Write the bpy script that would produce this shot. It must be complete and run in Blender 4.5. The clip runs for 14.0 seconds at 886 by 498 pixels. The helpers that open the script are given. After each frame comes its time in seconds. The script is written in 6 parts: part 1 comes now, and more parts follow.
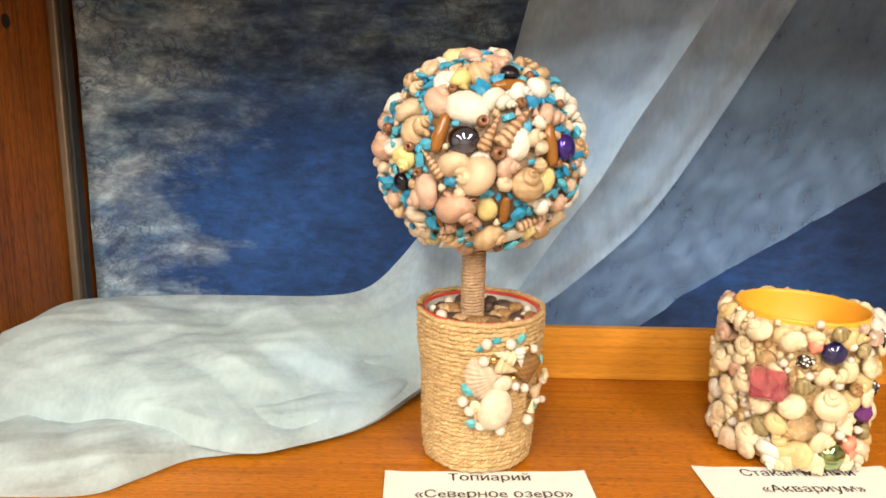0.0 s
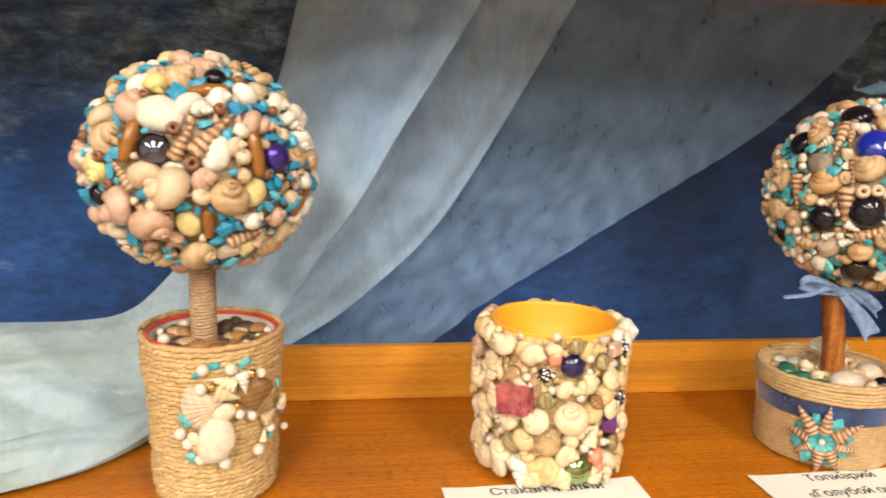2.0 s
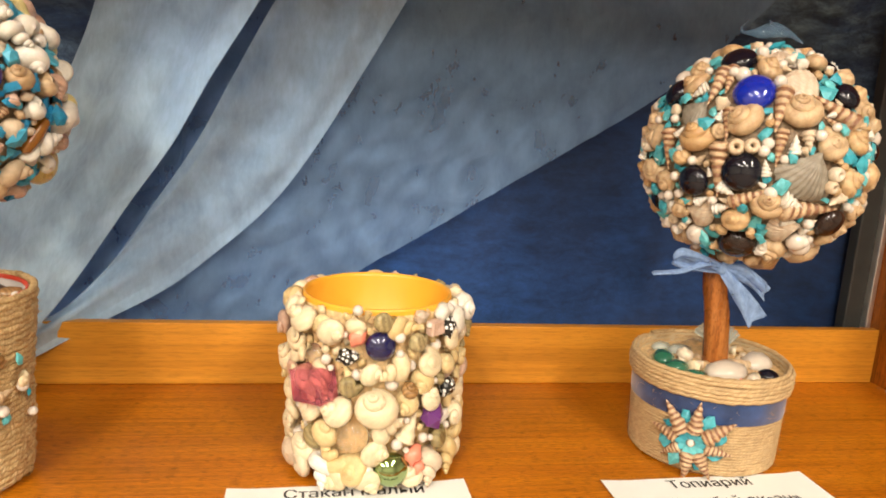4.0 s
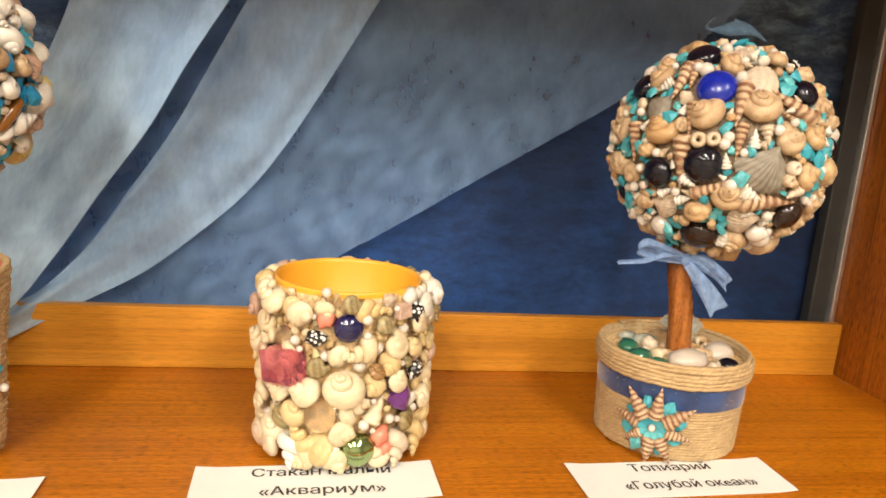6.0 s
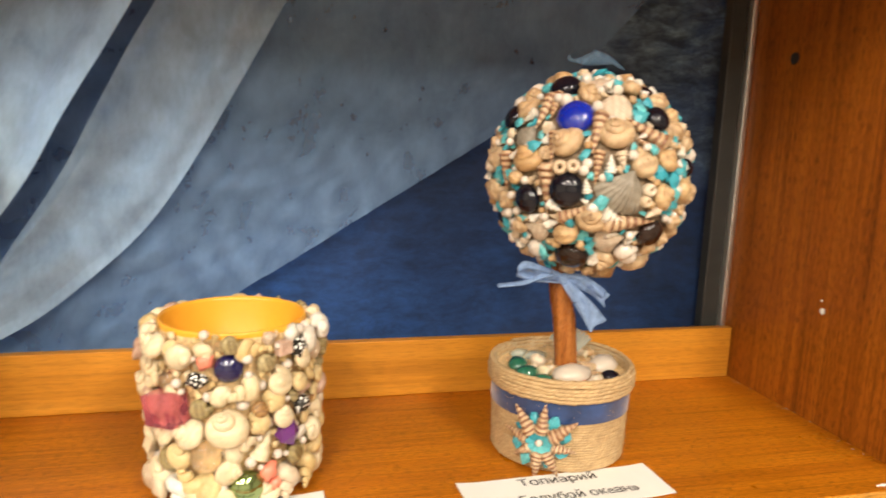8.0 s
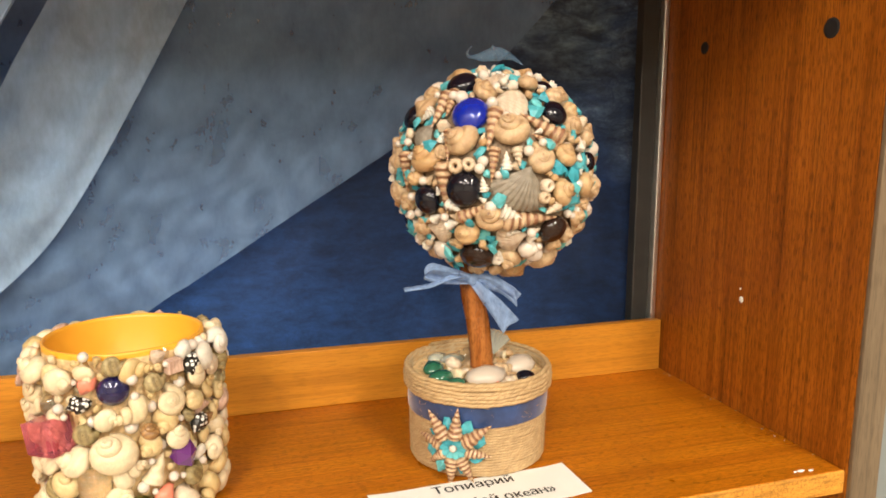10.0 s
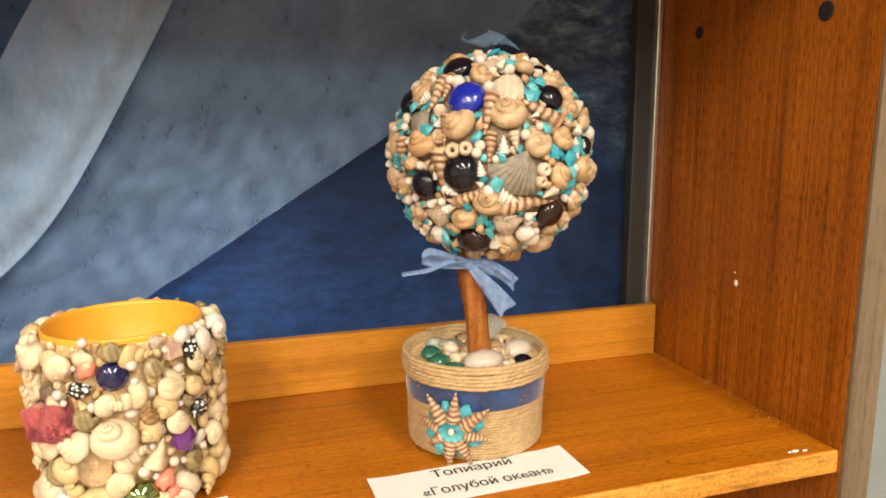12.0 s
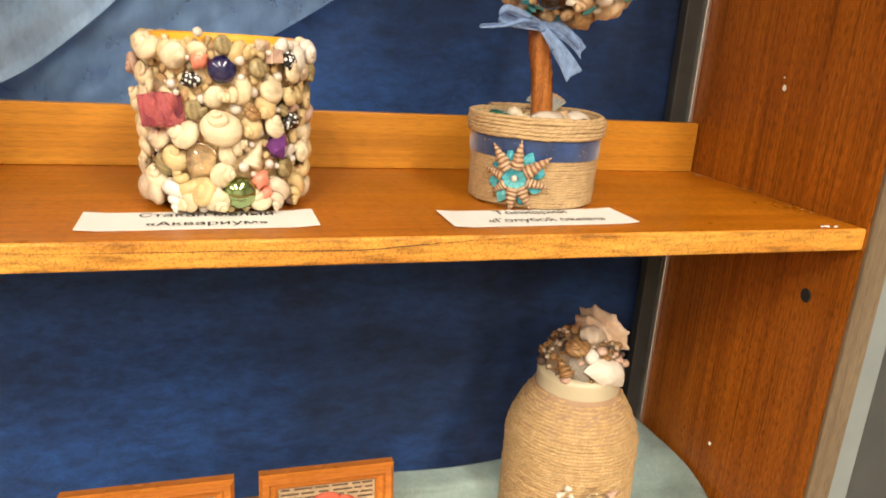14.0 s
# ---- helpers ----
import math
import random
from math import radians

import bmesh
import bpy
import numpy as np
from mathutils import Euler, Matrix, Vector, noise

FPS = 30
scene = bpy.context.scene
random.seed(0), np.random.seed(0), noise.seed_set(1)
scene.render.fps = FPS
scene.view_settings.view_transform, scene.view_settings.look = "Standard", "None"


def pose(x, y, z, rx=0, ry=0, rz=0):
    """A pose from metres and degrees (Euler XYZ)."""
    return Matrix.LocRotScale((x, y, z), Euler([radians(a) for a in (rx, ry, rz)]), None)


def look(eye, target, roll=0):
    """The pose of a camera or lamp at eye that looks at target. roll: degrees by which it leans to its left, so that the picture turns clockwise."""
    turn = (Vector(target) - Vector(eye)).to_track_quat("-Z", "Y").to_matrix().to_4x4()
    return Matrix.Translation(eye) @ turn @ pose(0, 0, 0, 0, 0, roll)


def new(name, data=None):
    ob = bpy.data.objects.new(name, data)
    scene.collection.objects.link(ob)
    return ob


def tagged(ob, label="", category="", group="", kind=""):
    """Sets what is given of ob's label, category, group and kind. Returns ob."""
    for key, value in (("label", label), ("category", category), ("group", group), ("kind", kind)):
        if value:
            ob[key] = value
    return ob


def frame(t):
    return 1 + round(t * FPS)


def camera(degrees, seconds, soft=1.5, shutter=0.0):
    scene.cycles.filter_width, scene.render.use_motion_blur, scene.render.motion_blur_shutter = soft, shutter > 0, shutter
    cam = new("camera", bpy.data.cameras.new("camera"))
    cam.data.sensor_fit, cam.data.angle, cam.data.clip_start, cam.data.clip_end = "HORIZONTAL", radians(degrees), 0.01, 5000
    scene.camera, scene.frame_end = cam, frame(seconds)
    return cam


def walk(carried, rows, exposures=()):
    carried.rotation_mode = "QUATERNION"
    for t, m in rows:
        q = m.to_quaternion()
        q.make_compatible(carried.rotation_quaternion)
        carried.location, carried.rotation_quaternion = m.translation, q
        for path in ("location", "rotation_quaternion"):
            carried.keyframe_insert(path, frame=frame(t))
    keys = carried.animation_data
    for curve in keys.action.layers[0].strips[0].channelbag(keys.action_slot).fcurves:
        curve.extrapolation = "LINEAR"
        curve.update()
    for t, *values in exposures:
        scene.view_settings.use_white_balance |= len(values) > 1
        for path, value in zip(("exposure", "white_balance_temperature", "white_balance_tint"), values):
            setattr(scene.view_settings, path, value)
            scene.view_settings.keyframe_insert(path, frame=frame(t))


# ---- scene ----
cam = camera(64.2, 14.0, soft=1.75, shutter=0.4)
PATH = [
    (0, (-0.734, -0.619, 1.455), (-0.717, 1.336, 1.034), 1.3),
    (0.5, (-0.725, -0.621, 1.456), (-0.67, 1.338, 1.061), 1.7),
    (1, (-0.703, -0.62, 1.457), (-0.543, 1.34, 1.09), 1.8),
    (1.5, (-0.667, -0.613, 1.456), (-0.399, 1.335, 1.088), 1.8),
    (2, (-0.619, -0.601, 1.453), (-0.333, 1.344, 1.082), 1.9),
    (2.5, (-0.567, -0.588, 1.447), (-0.306, 1.361, 1.083), 2.3),
    (3, (-0.526, -0.567, 1.44), (-0.238, 1.383, 1.1), 2.7),
    (3.5, (-0.5, -0.552, 1.43), (-0.187, 1.388, 1.055), 2.8),
    (4, (-0.494, -0.544, 1.423), (-0.181, 1.392, 1.034), 3.4),
    (4.2, (-0.493, -0.545, 1.417), (-0.164, 1.394, 1.054), 4.0),
    (6.5, (-0.484, -0.56, 1.419), (-0.133, 1.368, 1.022), 4.5),
    (7, (-0.486, -0.565, 1.42), (-0.136, 1.365, 1.03), 4.6),
    (7.5, (-0.473, -0.572, 1.429), (-0.088, 1.356, 1.062), 3.8),
    (8, (-0.444, -0.577, 1.435), (0.042, 1.332, 1.088), 2.1),
    (8.5, (-0.415, -0.578, 1.442), (0.159, 1.312, 1.126), 1.1),
    (10.8, (-0.396, -0.578, 1.431), (0.162, 1.308, 1.067), -0.5),
    (11, (-0.399, -0.577, 1.432), (0.17, 1.304, 1.063), -0.3),
    (11.5, (-0.401, -0.577, 1.432), (0.18, 1.302, 1.064), -0.2),
    (12, (-0.4, -0.579, 1.431), (0.18, 1.3, 1.066), -0.4),
    (12.5, (-0.408, -0.584, 1.427), (0.188, 1.29, 1.064), 0.1),
    (13, (-0.433, -0.598, 1.406), (0.127, 1.275, 0.986), 1.0),
    (13.5, (-0.457, -0.621, 1.344), (0.104, 1.227, 0.821), 3.8),
    (14, (-0.459, -0.627, 1.321), (0.101, 1.203, 0.739), 3.8),
]
EXPOSURES = [(0, 0.02), (0.6, 0.02), (1.2, -0.06), (4, -0.03), (14, -0.06)]
walk(cam, [(t, look(eye, target, roll)) for t, eye, target, roll in PATH], EXPOSURES)

# ---- world, lamps ----
world = bpy.data.worlds.new("world")
scene.world = world
world.use_nodes = True
sky = world.node_tree.nodes.new("ShaderNodeTexSky")
sky.sky_type, sky.sun_disc, sky.sun_elevation, sky.sun_rotation = "NISHITA", False, radians(35), radians(200)
world.node_tree.links.new(sky.outputs[0], world.node_tree.nodes["Background"].inputs[0])
world.node_tree.nodes["Background"].inputs[1].default_value = 0.1

LAMP_POWER = 56
LAMP_PLACES = [(-2.6, -2.05), (-1.15, -2.05), (0.3, -2.05), (-2.6, -3.7), (-1.15, -3.7), (0.3, -3.7)]


def ceiling_lamp(x, y):
    data = bpy.data.lights.new("ceiling_lamp_light", "AREA")
    data.shape, data.size, data.size_y, data.energy = "RECTANGLE", 0.28, 1.15, LAMP_POWER
    data.color = (1.0, 0.90, 0.76)
    ob = new("ceiling_lamp_light", data)
    ob.matrix_world = pose(x, y, 2.735)
    return ob


for lx, ly in LAMP_PLACES:
    ceiling_lamp(lx, ly)

# ---- materials ----
def material(name, color=(0.5, 0.5, 0.5), rough=0.5, metal=0.0, **more):
    m = bpy.data.materials.new(name)
    m.use_nodes = True
    b = m.node_tree.nodes["Principled BSDF"]
    b.inputs["Base Color"].default_value = (*color, 1)
    b.inputs["Roughness"].default_value = rough
    b.inputs["Metallic"].default_value = metal
    for key, value in more.items():
        b.inputs[key.replace("_", " ")].default_value = value
    return m


def node(m, kind, values=()):
    n = m.node_tree.nodes.new("ShaderNode" + kind)
    for key, value in dict(values).items():
        if isinstance(value, bpy.types.NodeSocket):
            m.node_tree.links.new(value, n.inputs[key])
        else:
            n.inputs[key].default_value = value
    return n


def bsdf(m):
    return m.node_tree.nodes["Principled BSDF"]


def link(m, out, key):
    m.node_tree.links.new(out, bsdf(m).inputs[key])


def coords(m, scale=(1, 1, 1), kind="Object", turn=(0, 0, 0)):
    c = node(m, "TexCoord")
    return node(m, "Mapping", {"Vector": c.outputs[kind], "Scale": scale, "Rotation": turn}).outputs[0]


def noise_tex(m, vec, scale, detail=4.0, rough=0.55, distort=0.0):
    return node(m, "TexNoise", {"Vector": vec, "Scale": scale, "Detail": detail, "Roughness": rough, "Distortion": distort}).outputs["Fac"]


def ramp(m, fac, stops):
    n = node(m, "ValToRGB", {"Fac": fac})
    el = n.color_ramp.elements
    while len(el) < len(stops):
        el.new(0.5)
    for e, (at, col) in zip(el, stops):
        e.position = at
        e.color = (*col, 1) if len(col) == 3 else col
    return n.outputs["Color"]


def grey(a):
    return (a, a, a)


def mix(m, fac, a, b, blend="MIX"):
    n = m.node_tree.nodes.new("ShaderNodeMix")
    n.data_type, n.blend_type = "RGBA", blend
    for key, value in ((0, fac), (6, a), (7, b)):
        if isinstance(value, bpy.types.NodeSocket):
            m.node_tree.links.new(value, n.inputs[key])
        else:
            n.inputs[key].default_value = (*value, 1) if isinstance(value, tuple) and len(value) == 3 else value
    return n.outputs[2]


def maths(m, op, a, b=0.0, c=0.0):
    n = m.node_tree.nodes.new("ShaderNodeMath")
    n.operation = op
    for i, v in enumerate((a, b, c)):
        if isinstance(v, bpy.types.NodeSocket):
            m.node_tree.links.new(v, n.inputs[i])
        else:
            n.inputs[i].default_value = v
    return n.outputs[0]


def bump(m, height, strength=0.3, distance=0.001):
    n = node(m, "Bump", {"Height": height, "Strength": strength, "Distance": distance})
    link(m, n.outputs[0], "Normal")


def random_value(m):
    return node(m, "ObjectInfo").outputs["Random"]


def wood(name, dark, mid, light, along, streak=1.0, rough=0.38, fineness=1.0, dashes=0.7, stretch=0.014):
    """Veneer; along: 0, 1 or 2, the axis of the grain."""
    m = material(name, mid, rough)
    s = [1.0, 1.0, 1.0]
    s[along] = stretch
    v = coords(m, tuple(s))
    s2 = [1.0, 1.0, 1.0]
    s2[along] = stretch * 0.85
    v2 = coords(m, tuple(s2))
    broad = noise_tex(m, v, 60, 6, 0.6, 0.2)
    fine = noise_tex(m, v2, 300 * fineness, 3, 0.6)
    pores = noise_tex(m, coords(m, tuple(a * (1.0 if i != along else 5.5) for i, a in enumerate(s))), 950 * fineness, 2, 0.5)
    col = ramp(m, broad, [(0.3, dark), (0.48, mid), (0.72, light)])
    lines = ramp(m, fine, [(0.34, grey(0.5)), (0.47, grey(0.92)), (0.68, grey(1.2))])
    col = mix(m, streak, col, lines, "MULTIPLY")
    dots = ramp(m, pores, [(0.40, grey(0.22)), (0.49, grey(1.0))])
    col = mix(m, dashes * min(1.0, streak), col, dots, "MULTIPLY")
    wear = noise_tex(m, coords(m), 9, 4, 0.6)
    col = mix(m, 0.35, col, ramp(m, wear, [(0.35, grey(0.72)), (0.65, grey(1.12))]), "MULTIPLY")
    link(m, col, "Base Color")
    link(m, ramp(m, wear, [(0.3, grey(rough - 0.08)), (0.7, grey(rough + 0.14))]), "Roughness")
    bsdf(m).inputs["Specular IOR Level"].default_value = 0.3
    bump(m, fine, 0.12, 0.0006)
    return m


WOOD_TOP = wood("shelf veneer", (0.45, 0.129, 0.005), (0.54, 0.168, 0.006), (0.61, 0.205, 0.008), 0, 0.75, 0.32, 2.1, 0.85)
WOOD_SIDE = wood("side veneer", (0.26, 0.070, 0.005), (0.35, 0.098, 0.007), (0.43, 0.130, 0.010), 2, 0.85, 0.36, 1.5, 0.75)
WOOD_STRIP = wood("pale lipping wood", (0.45, 0.175, 0.016), (0.58, 0.235, 0.021), (0.66, 0.285, 0.032), 0, 0.3, 0.36)
WOOD_EDGE = wood("shelf edge wood", (0.44, 0.17, 0.022), (0.66, 0.29, 0.042), (0.76, 0.38, 0.07), 0, 0.8, 0.45, 1.0, 0.55, 0.16)
WOOD_STEM = wood("peeled twig", (0.10, 0.028, 0.008), (0.33, 0.105, 0.022), (0.48, 0.19, 0.05), 2, 0.6, 0.24, 1.0, 0.6, 0.05)
WOOD_FRAME = wood("picture frame wood", (0.40, 0.12, 0.018), (0.54, 0.18, 0.028), (0.60, 0.23, 0.045), 0, 0.4, 0.3)
EDGE_TAN = wood("tan edge band", (0.14, 0.098, 0.058), (0.18, 0.130, 0.080), (0.22, 0.165, 0.105), 2, 0.35, 0.4)


def plain(name, color, rough, metal=0.0, scale=40, amount=0.25, relief=0.0, **more):
    m = material(name, color, rough, metal, **more)
    f = noise_tex(m, coords(m), scale, 5, 0.6)
    link(m, mix(m, 1.0, (*color, 1), ramp(m, f, [(0.3, grey(1 - amount)), (0.7, grey(1 + amount * 0.5))]), "MULTIPLY"), "Base Color")
    if relief:
        bump(m, f, relief, 0.001)
    return m


ALU_BRIGHT = plain("bright aluminium", (0.78, 0.77, 0.74), 0.32, 0.9, 60, 0.12)
ALU_TAN = plain("tan anodised metal", (0.26, 0.20, 0.14), 0.4, 0.4, 60, 0.15)
ALU_DARK = plain("near-black aluminium", (0.036, 0.037, 0.034), 0.6, 0.1, 60, 0.2)
WALL_PAINT = plain("wall paint", (0.56, 0.53, 0.46), 0.7, 0, 8, 0.06)
CEILING_PAINT = plain("ceiling paint", (0.82, 0.82, 0.80), 0.8, 0, 8, 0.04)
FLOOR_LINO = plain("floor linoleum", (0.32, 0.24, 0.17), 0.4, 0, 14, 0.3)
DARK = plain("dark hollow", (0.012, 0.010, 0.009), 0.7)
RUBBER = plain("black seal", (0.02, 0.02, 0.022), 0.6)
PALE_METAL = plain("pale painted metal", (0.22, 0.25, 0.25), 0.35, 0.0, 30, 0.08)
LAMP_GLASS = material("lamp diffuser", (0.9, 0.9, 0.88), 0.4)
bsdf(LAMP_GLASS).inputs["Emission Color"].default_value = (1.0, 0.95, 0.86, 1)
bsdf(LAMP_GLASS).inputs["Emission Strength"].default_value = 3.0


def crackle(m, v, scale, width):
    """Thin lines where crushed cloth was creased."""
    n = node(m, "TexVoronoi", {"Vector": v, "Scale": scale})
    n.feature = "DISTANCE_TO_EDGE"
    m.node_tree.links.new(v, n.inputs["Vector"])
    n.inputs["Scale"].default_value = scale
    return ramp(m, n.outputs["Distance"], [(0.0, grey(1)), (width * 0.35, grey(0.75)), (width, grey(0))])


def backdrop_cloth():
    """Blue dyed non-woven cloth: cobalt clouds, smoky at the top, bleached and veined at the far end."""
    m = material("dyed blue cloth", (0.02, 0.07, 0.3), 0.85)
    v = coords(m)
    sep = node(m, "SeparateXYZ", {"Vector": v})
    big = noise_tex(m, v, 5.5, 3, 0.5, 0.4)
    slant = coords(m, (0.8, 1, 1.9), "Object", (0, 0.35, 0))
    fine = noise_tex(m, slant, 34, 7, 0.68, 0.35)
    wisps = noise_tex(m, coords(m, (0.75, 1, 1.5), "Object", (0, -0.4, 0)), 80, 5, 0.7, 0.4)
    fibre = noise_tex(m, v, 420, 2, 0.5)
    col = ramp(m, big, [(0.34, (0.009, 0.041, 0.140)), (0.5, (0.012, 0.062, 0.225)), (0.66, (0.018, 0.090, 0.32))])
    # shade at the right end put into the colour: darker towards it
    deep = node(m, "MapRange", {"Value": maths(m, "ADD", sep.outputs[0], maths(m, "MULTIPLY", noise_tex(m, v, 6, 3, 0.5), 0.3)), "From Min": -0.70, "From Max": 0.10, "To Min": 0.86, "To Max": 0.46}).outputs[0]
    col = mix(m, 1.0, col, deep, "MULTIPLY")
    warp = node(m, "TexNoise", {"Vector": v, "Scale": 26.0, "Detail": 5.0, "Roughness": 0.6})
    vv = mix(m, 0.045, v, warp.outputs["Color"])
    lines = maths(m, "MAXIMUM", crackle(m, node(m, "Mapping", {"Vector": vv, "Scale": (1, 1, 1.8), "Rotation": (0, 0.55, 0)}).outputs[0], 30, 0.05),
                  crackle(m, node(m, "Mapping", {"Vector": vv, "Scale": (1.7, 1, 1), "Rotation": (0, -0.45, 0)}).outputs[0], 66, 0.07))
    # smoky patches towards the top
    high = node(m, "MapRange", {"Value": maths(m, "ADD", sep.outputs[2], maths(m, "MULTIPLY", maths(m, "SUBTRACT", noise_tex(m, v, 6, 3, 0.5), 0.5), 0.20)), "From Min": 1.40, "From Max": 1.53}).outputs[0]
    cloud = ramp(m, noise_tex(m, slant, 16, 5, 0.6, 0.5), [(0.36, grey(0.2)), (0.62, grey(1.0))])
    smoke = maths(m, "MULTIPLY", high, cloud)
    col = mix(m, smoke, col, mix(m, 1.0, (0.140, 0.215, 0.285, 1), ramp(m, fine, [(0.33, grey(0.3)), (0.68, grey(1.5))]), "MULTIPLY"))
    # bleached end, fading out into the blue
    reach = maths(m, "ADD", sep.outputs[0], maths(m, "MULTIPLY", maths(m, "SUBTRACT", noise_tex(m, slant, 8, 6, 0.68), 0.5), 0.42))
    end = node(m, "MapRange", {"Value": reach, "From Min": -0.94, "From Max": -1.09}).outputs[0]
    end = maths(m, "MULTIPLY", end, ramp(m, fine, [(0.30, grey(0.35)), (0.6, grey(1.0))]))
    pale = node(m, "MapRange", {"Value": sep.outputs[2], "From Min": 1.26, "From Max": 1.42, "To Min": 1.1, "To Max": 0.95}).outputs[0]
    bleached = mix(m, 1.0, ramp(m, noise_tex(m, slant, 14, 6, 0.65), [(0.32, (0.17, 0.32, 0.47)), (0.66, (0.68, 0.80, 0.84))]), pale, "MULTIPLY")
    col = mix(m, end, col, bleached)
    col = mix(m, 0.8, col, ramp(m, fine, [(0.30, grey(0.45)), (0.5, grey(0.95)), (0.72, grey(1.5))]), "MULTIPLY")
    col = mix(m, 0.55, col, ramp(m, wisps, [(0.32, grey(0.55)), (0.5, grey(1.0)), (0.7, grey(1.4))]), "MULTIPLY")
    # dye caught in the creases
    patch = ramp(m, noise_tex(m, v, 22, 4, 0.65), [(0.40, grey(0.0)), (0.58, grey(1.0))])
    strength = maths(m, "MULTIPLY", maths(m, "MULTIPLY", lines, patch), maths(m, "ADD", 0.35, maths(m, "ADD", maths(m, "MULTIPLY", end, 0.6), maths(m, "MULTIPLY", smoke, 0.3))))
    col = mix(m, strength, col, (0.008, 0.026, 0.085))
    link(m, col, "Base Color")
    bump(m, maths(m, "ADD", fine, maths(m, "MULTIPLY", fibre, 0.3)), 0.35, 0.002)
    bsdf(m).inputs["Sheen Weight"].default_value = 0.15
    return m


def sheer(name, color, cover_low, cover_high, mottle=30, fold_cover=0.0, second=None):
    """Thin non-woven veil: part of the light goes straight through, part is scattered."""
    m = material(name, color, 0.9)
    nt = m.node_tree
    v = coords(m)
    soft_spots = noise_tex(m, v, mottle, 4, 0.6, 0.5)
    fibres = noise_tex(m, coords(m, (1.0, 1.0, 0.35), "Object", (0, 0.5, 0)), 260, 3, 0.65)
    base = (*color, 1)
    if second:
        # the tint goes over from blue to cream along the cloth
        along = node(m, "SeparateXYZ", {"Vector": v}).outputs[0]
        run = maths(m, "ADD", along, maths(m, "MULTIPLY", maths(m, "SUBTRACT", noise_tex(m, v, 7, 3, 0.55), 0.5), 0.5))
        base = mix(m, node(m, "MapRange", {"Value": run, "From Min": -0.58, "From Max": -0.82}).outputs[0], base, (*second, 1))
    tint = mix(m, 1.0, base, ramp(m, soft_spots, [(0.3, grey(0.88)), (0.7, grey(1.06))]), "MULTIPLY")
    nt.nodes.remove(bsdf(m))
    dif = node(m, "BsdfDiffuse", {"Color": tint})
    tra = node(m, "BsdfTranslucent", {"Color": tint})
    both = node(m, "MixShader", {0: 0.30, 1: dif.outputs[0], 2: tra.outputs[0]})
    clear = node(m, "BsdfTransparent", {"Color": (0.95, 0.97, 1.0, 1)})
    # the cloth is uneven: more fibre here, less there
    thick = maths(m, "ADD", maths(m, "MULTIPLY", soft_spots, 0.6), maths(m, "MULTIPLY", fibres, 0.4))
    cover = node(m, "MapRange", {"Value": thick, "From Min": 0.32, "From Max": 0.68, "To Min": cover_low, "To Max": cover_high}).outputs[0]
    if fold_cover:
        # steep folds hold more cloth to the same breadth; crests get painted light
        at = node(m, "Attribute")
        at.attribute_name = "fold_cover"
        cover = maths(m, "ADD", cover, maths(m, "MULTIPLY", maths(m, "SUBTRACT", at.outputs["Fac"], 0.25), fold_cover))
        cover = maths(m, "MAXIMUM", cover, 0.36)
    out = node(m, "MixShader", {0: cover, 1: clear.outputs[0], 2: both.outputs[0]})
    nt.links.new(out.outputs[0], nt.nodes["Material Output"].inputs[0])
    return m


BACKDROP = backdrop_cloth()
SHEER_BAND = sheer("pale blue sheer band", (0.56, 0.77, 1.0), 0.44, 0.64, 16, 0.30, (0.66, 0.79, 0.82))
SHEER_VEIL = sheer("grey blue sheer veil", (0.35, 0.56, 0.89), 0.36, 0.47, 22, 0.36)
SHEER_HEAP = sheer("folded pale sheer", (0.60, 0.68, 0.68), 0.74, 0.92, 12, 0.15)
SHEER_LOW = sheer("pale green sheer", (0.50, 0.64, 0.60), 0.55, 0.8, 14)
PAPER = plain("white paper", (0.82, 0.81, 0.77), 0.75, 0, 25, 0.04)
INK = plain("black ink", (0.02, 0.02, 0.02), 0.6, 0, 200, 0.1)
DOOR_GREY = plain("dark grey door", (0.06, 0.065, 0.065), 0.4, 0, 20, 0.15)

# ---- builders ----
def mesh_object(name, verts, faces, mat, parent=None, smooth=True, label="", strand=None):
    me = bpy.data.meshes.new(name)
    me.from_pydata([tuple(v) for v in verts], [], [tuple(q) for q in faces])
    me.polygons.foreach_set("use_smooth", [smooth] * len(me.polygons))
    me.materials.append(mat)
    if strand is not None:
        me.attributes.new("strand", "FLOAT_VECTOR", "POINT").data.foreach_set("vector", np.asarray(strand, dtype=np.float32).ravel())
    ob = new(name, me)
    ob.parent = parent
    if label:
        tagged(ob, label)
    return ob


def part(name, bm, mat, parent, label="", smooth=False):
    me = bpy.data.meshes.new(name)
    bm.to_mesh(me)
    bm.free()
    me.polygons.foreach_set("use_smooth", [smooth] * len(me.polygons))
    me.materials.append(mat)
    ob = new(name, me)
    ob.parent = parent
    if label:
        tagged(ob, label)
    return ob


def box_bm(lo, hi, bevel=0.001, seg=2):
    bm = bmesh.new()
    bmesh.ops.create_cube(bm, size=1.0)
    for v in bm.verts:
        v.co = [(a + b) / 2 + c * (b - a) for a, b, c in zip(lo, hi, v.co)]
    if bevel:
        bmesh.ops.bevel(bm, geom=bm.edges[:], offset=bevel, segments=seg, affect="EDGES", profile=0.6)
    return bm


def empty(name, place=(0, 0, 0)):
    ob = new(name)
    ob.empty_display_size = 0.02
    ob.location = place
    return ob


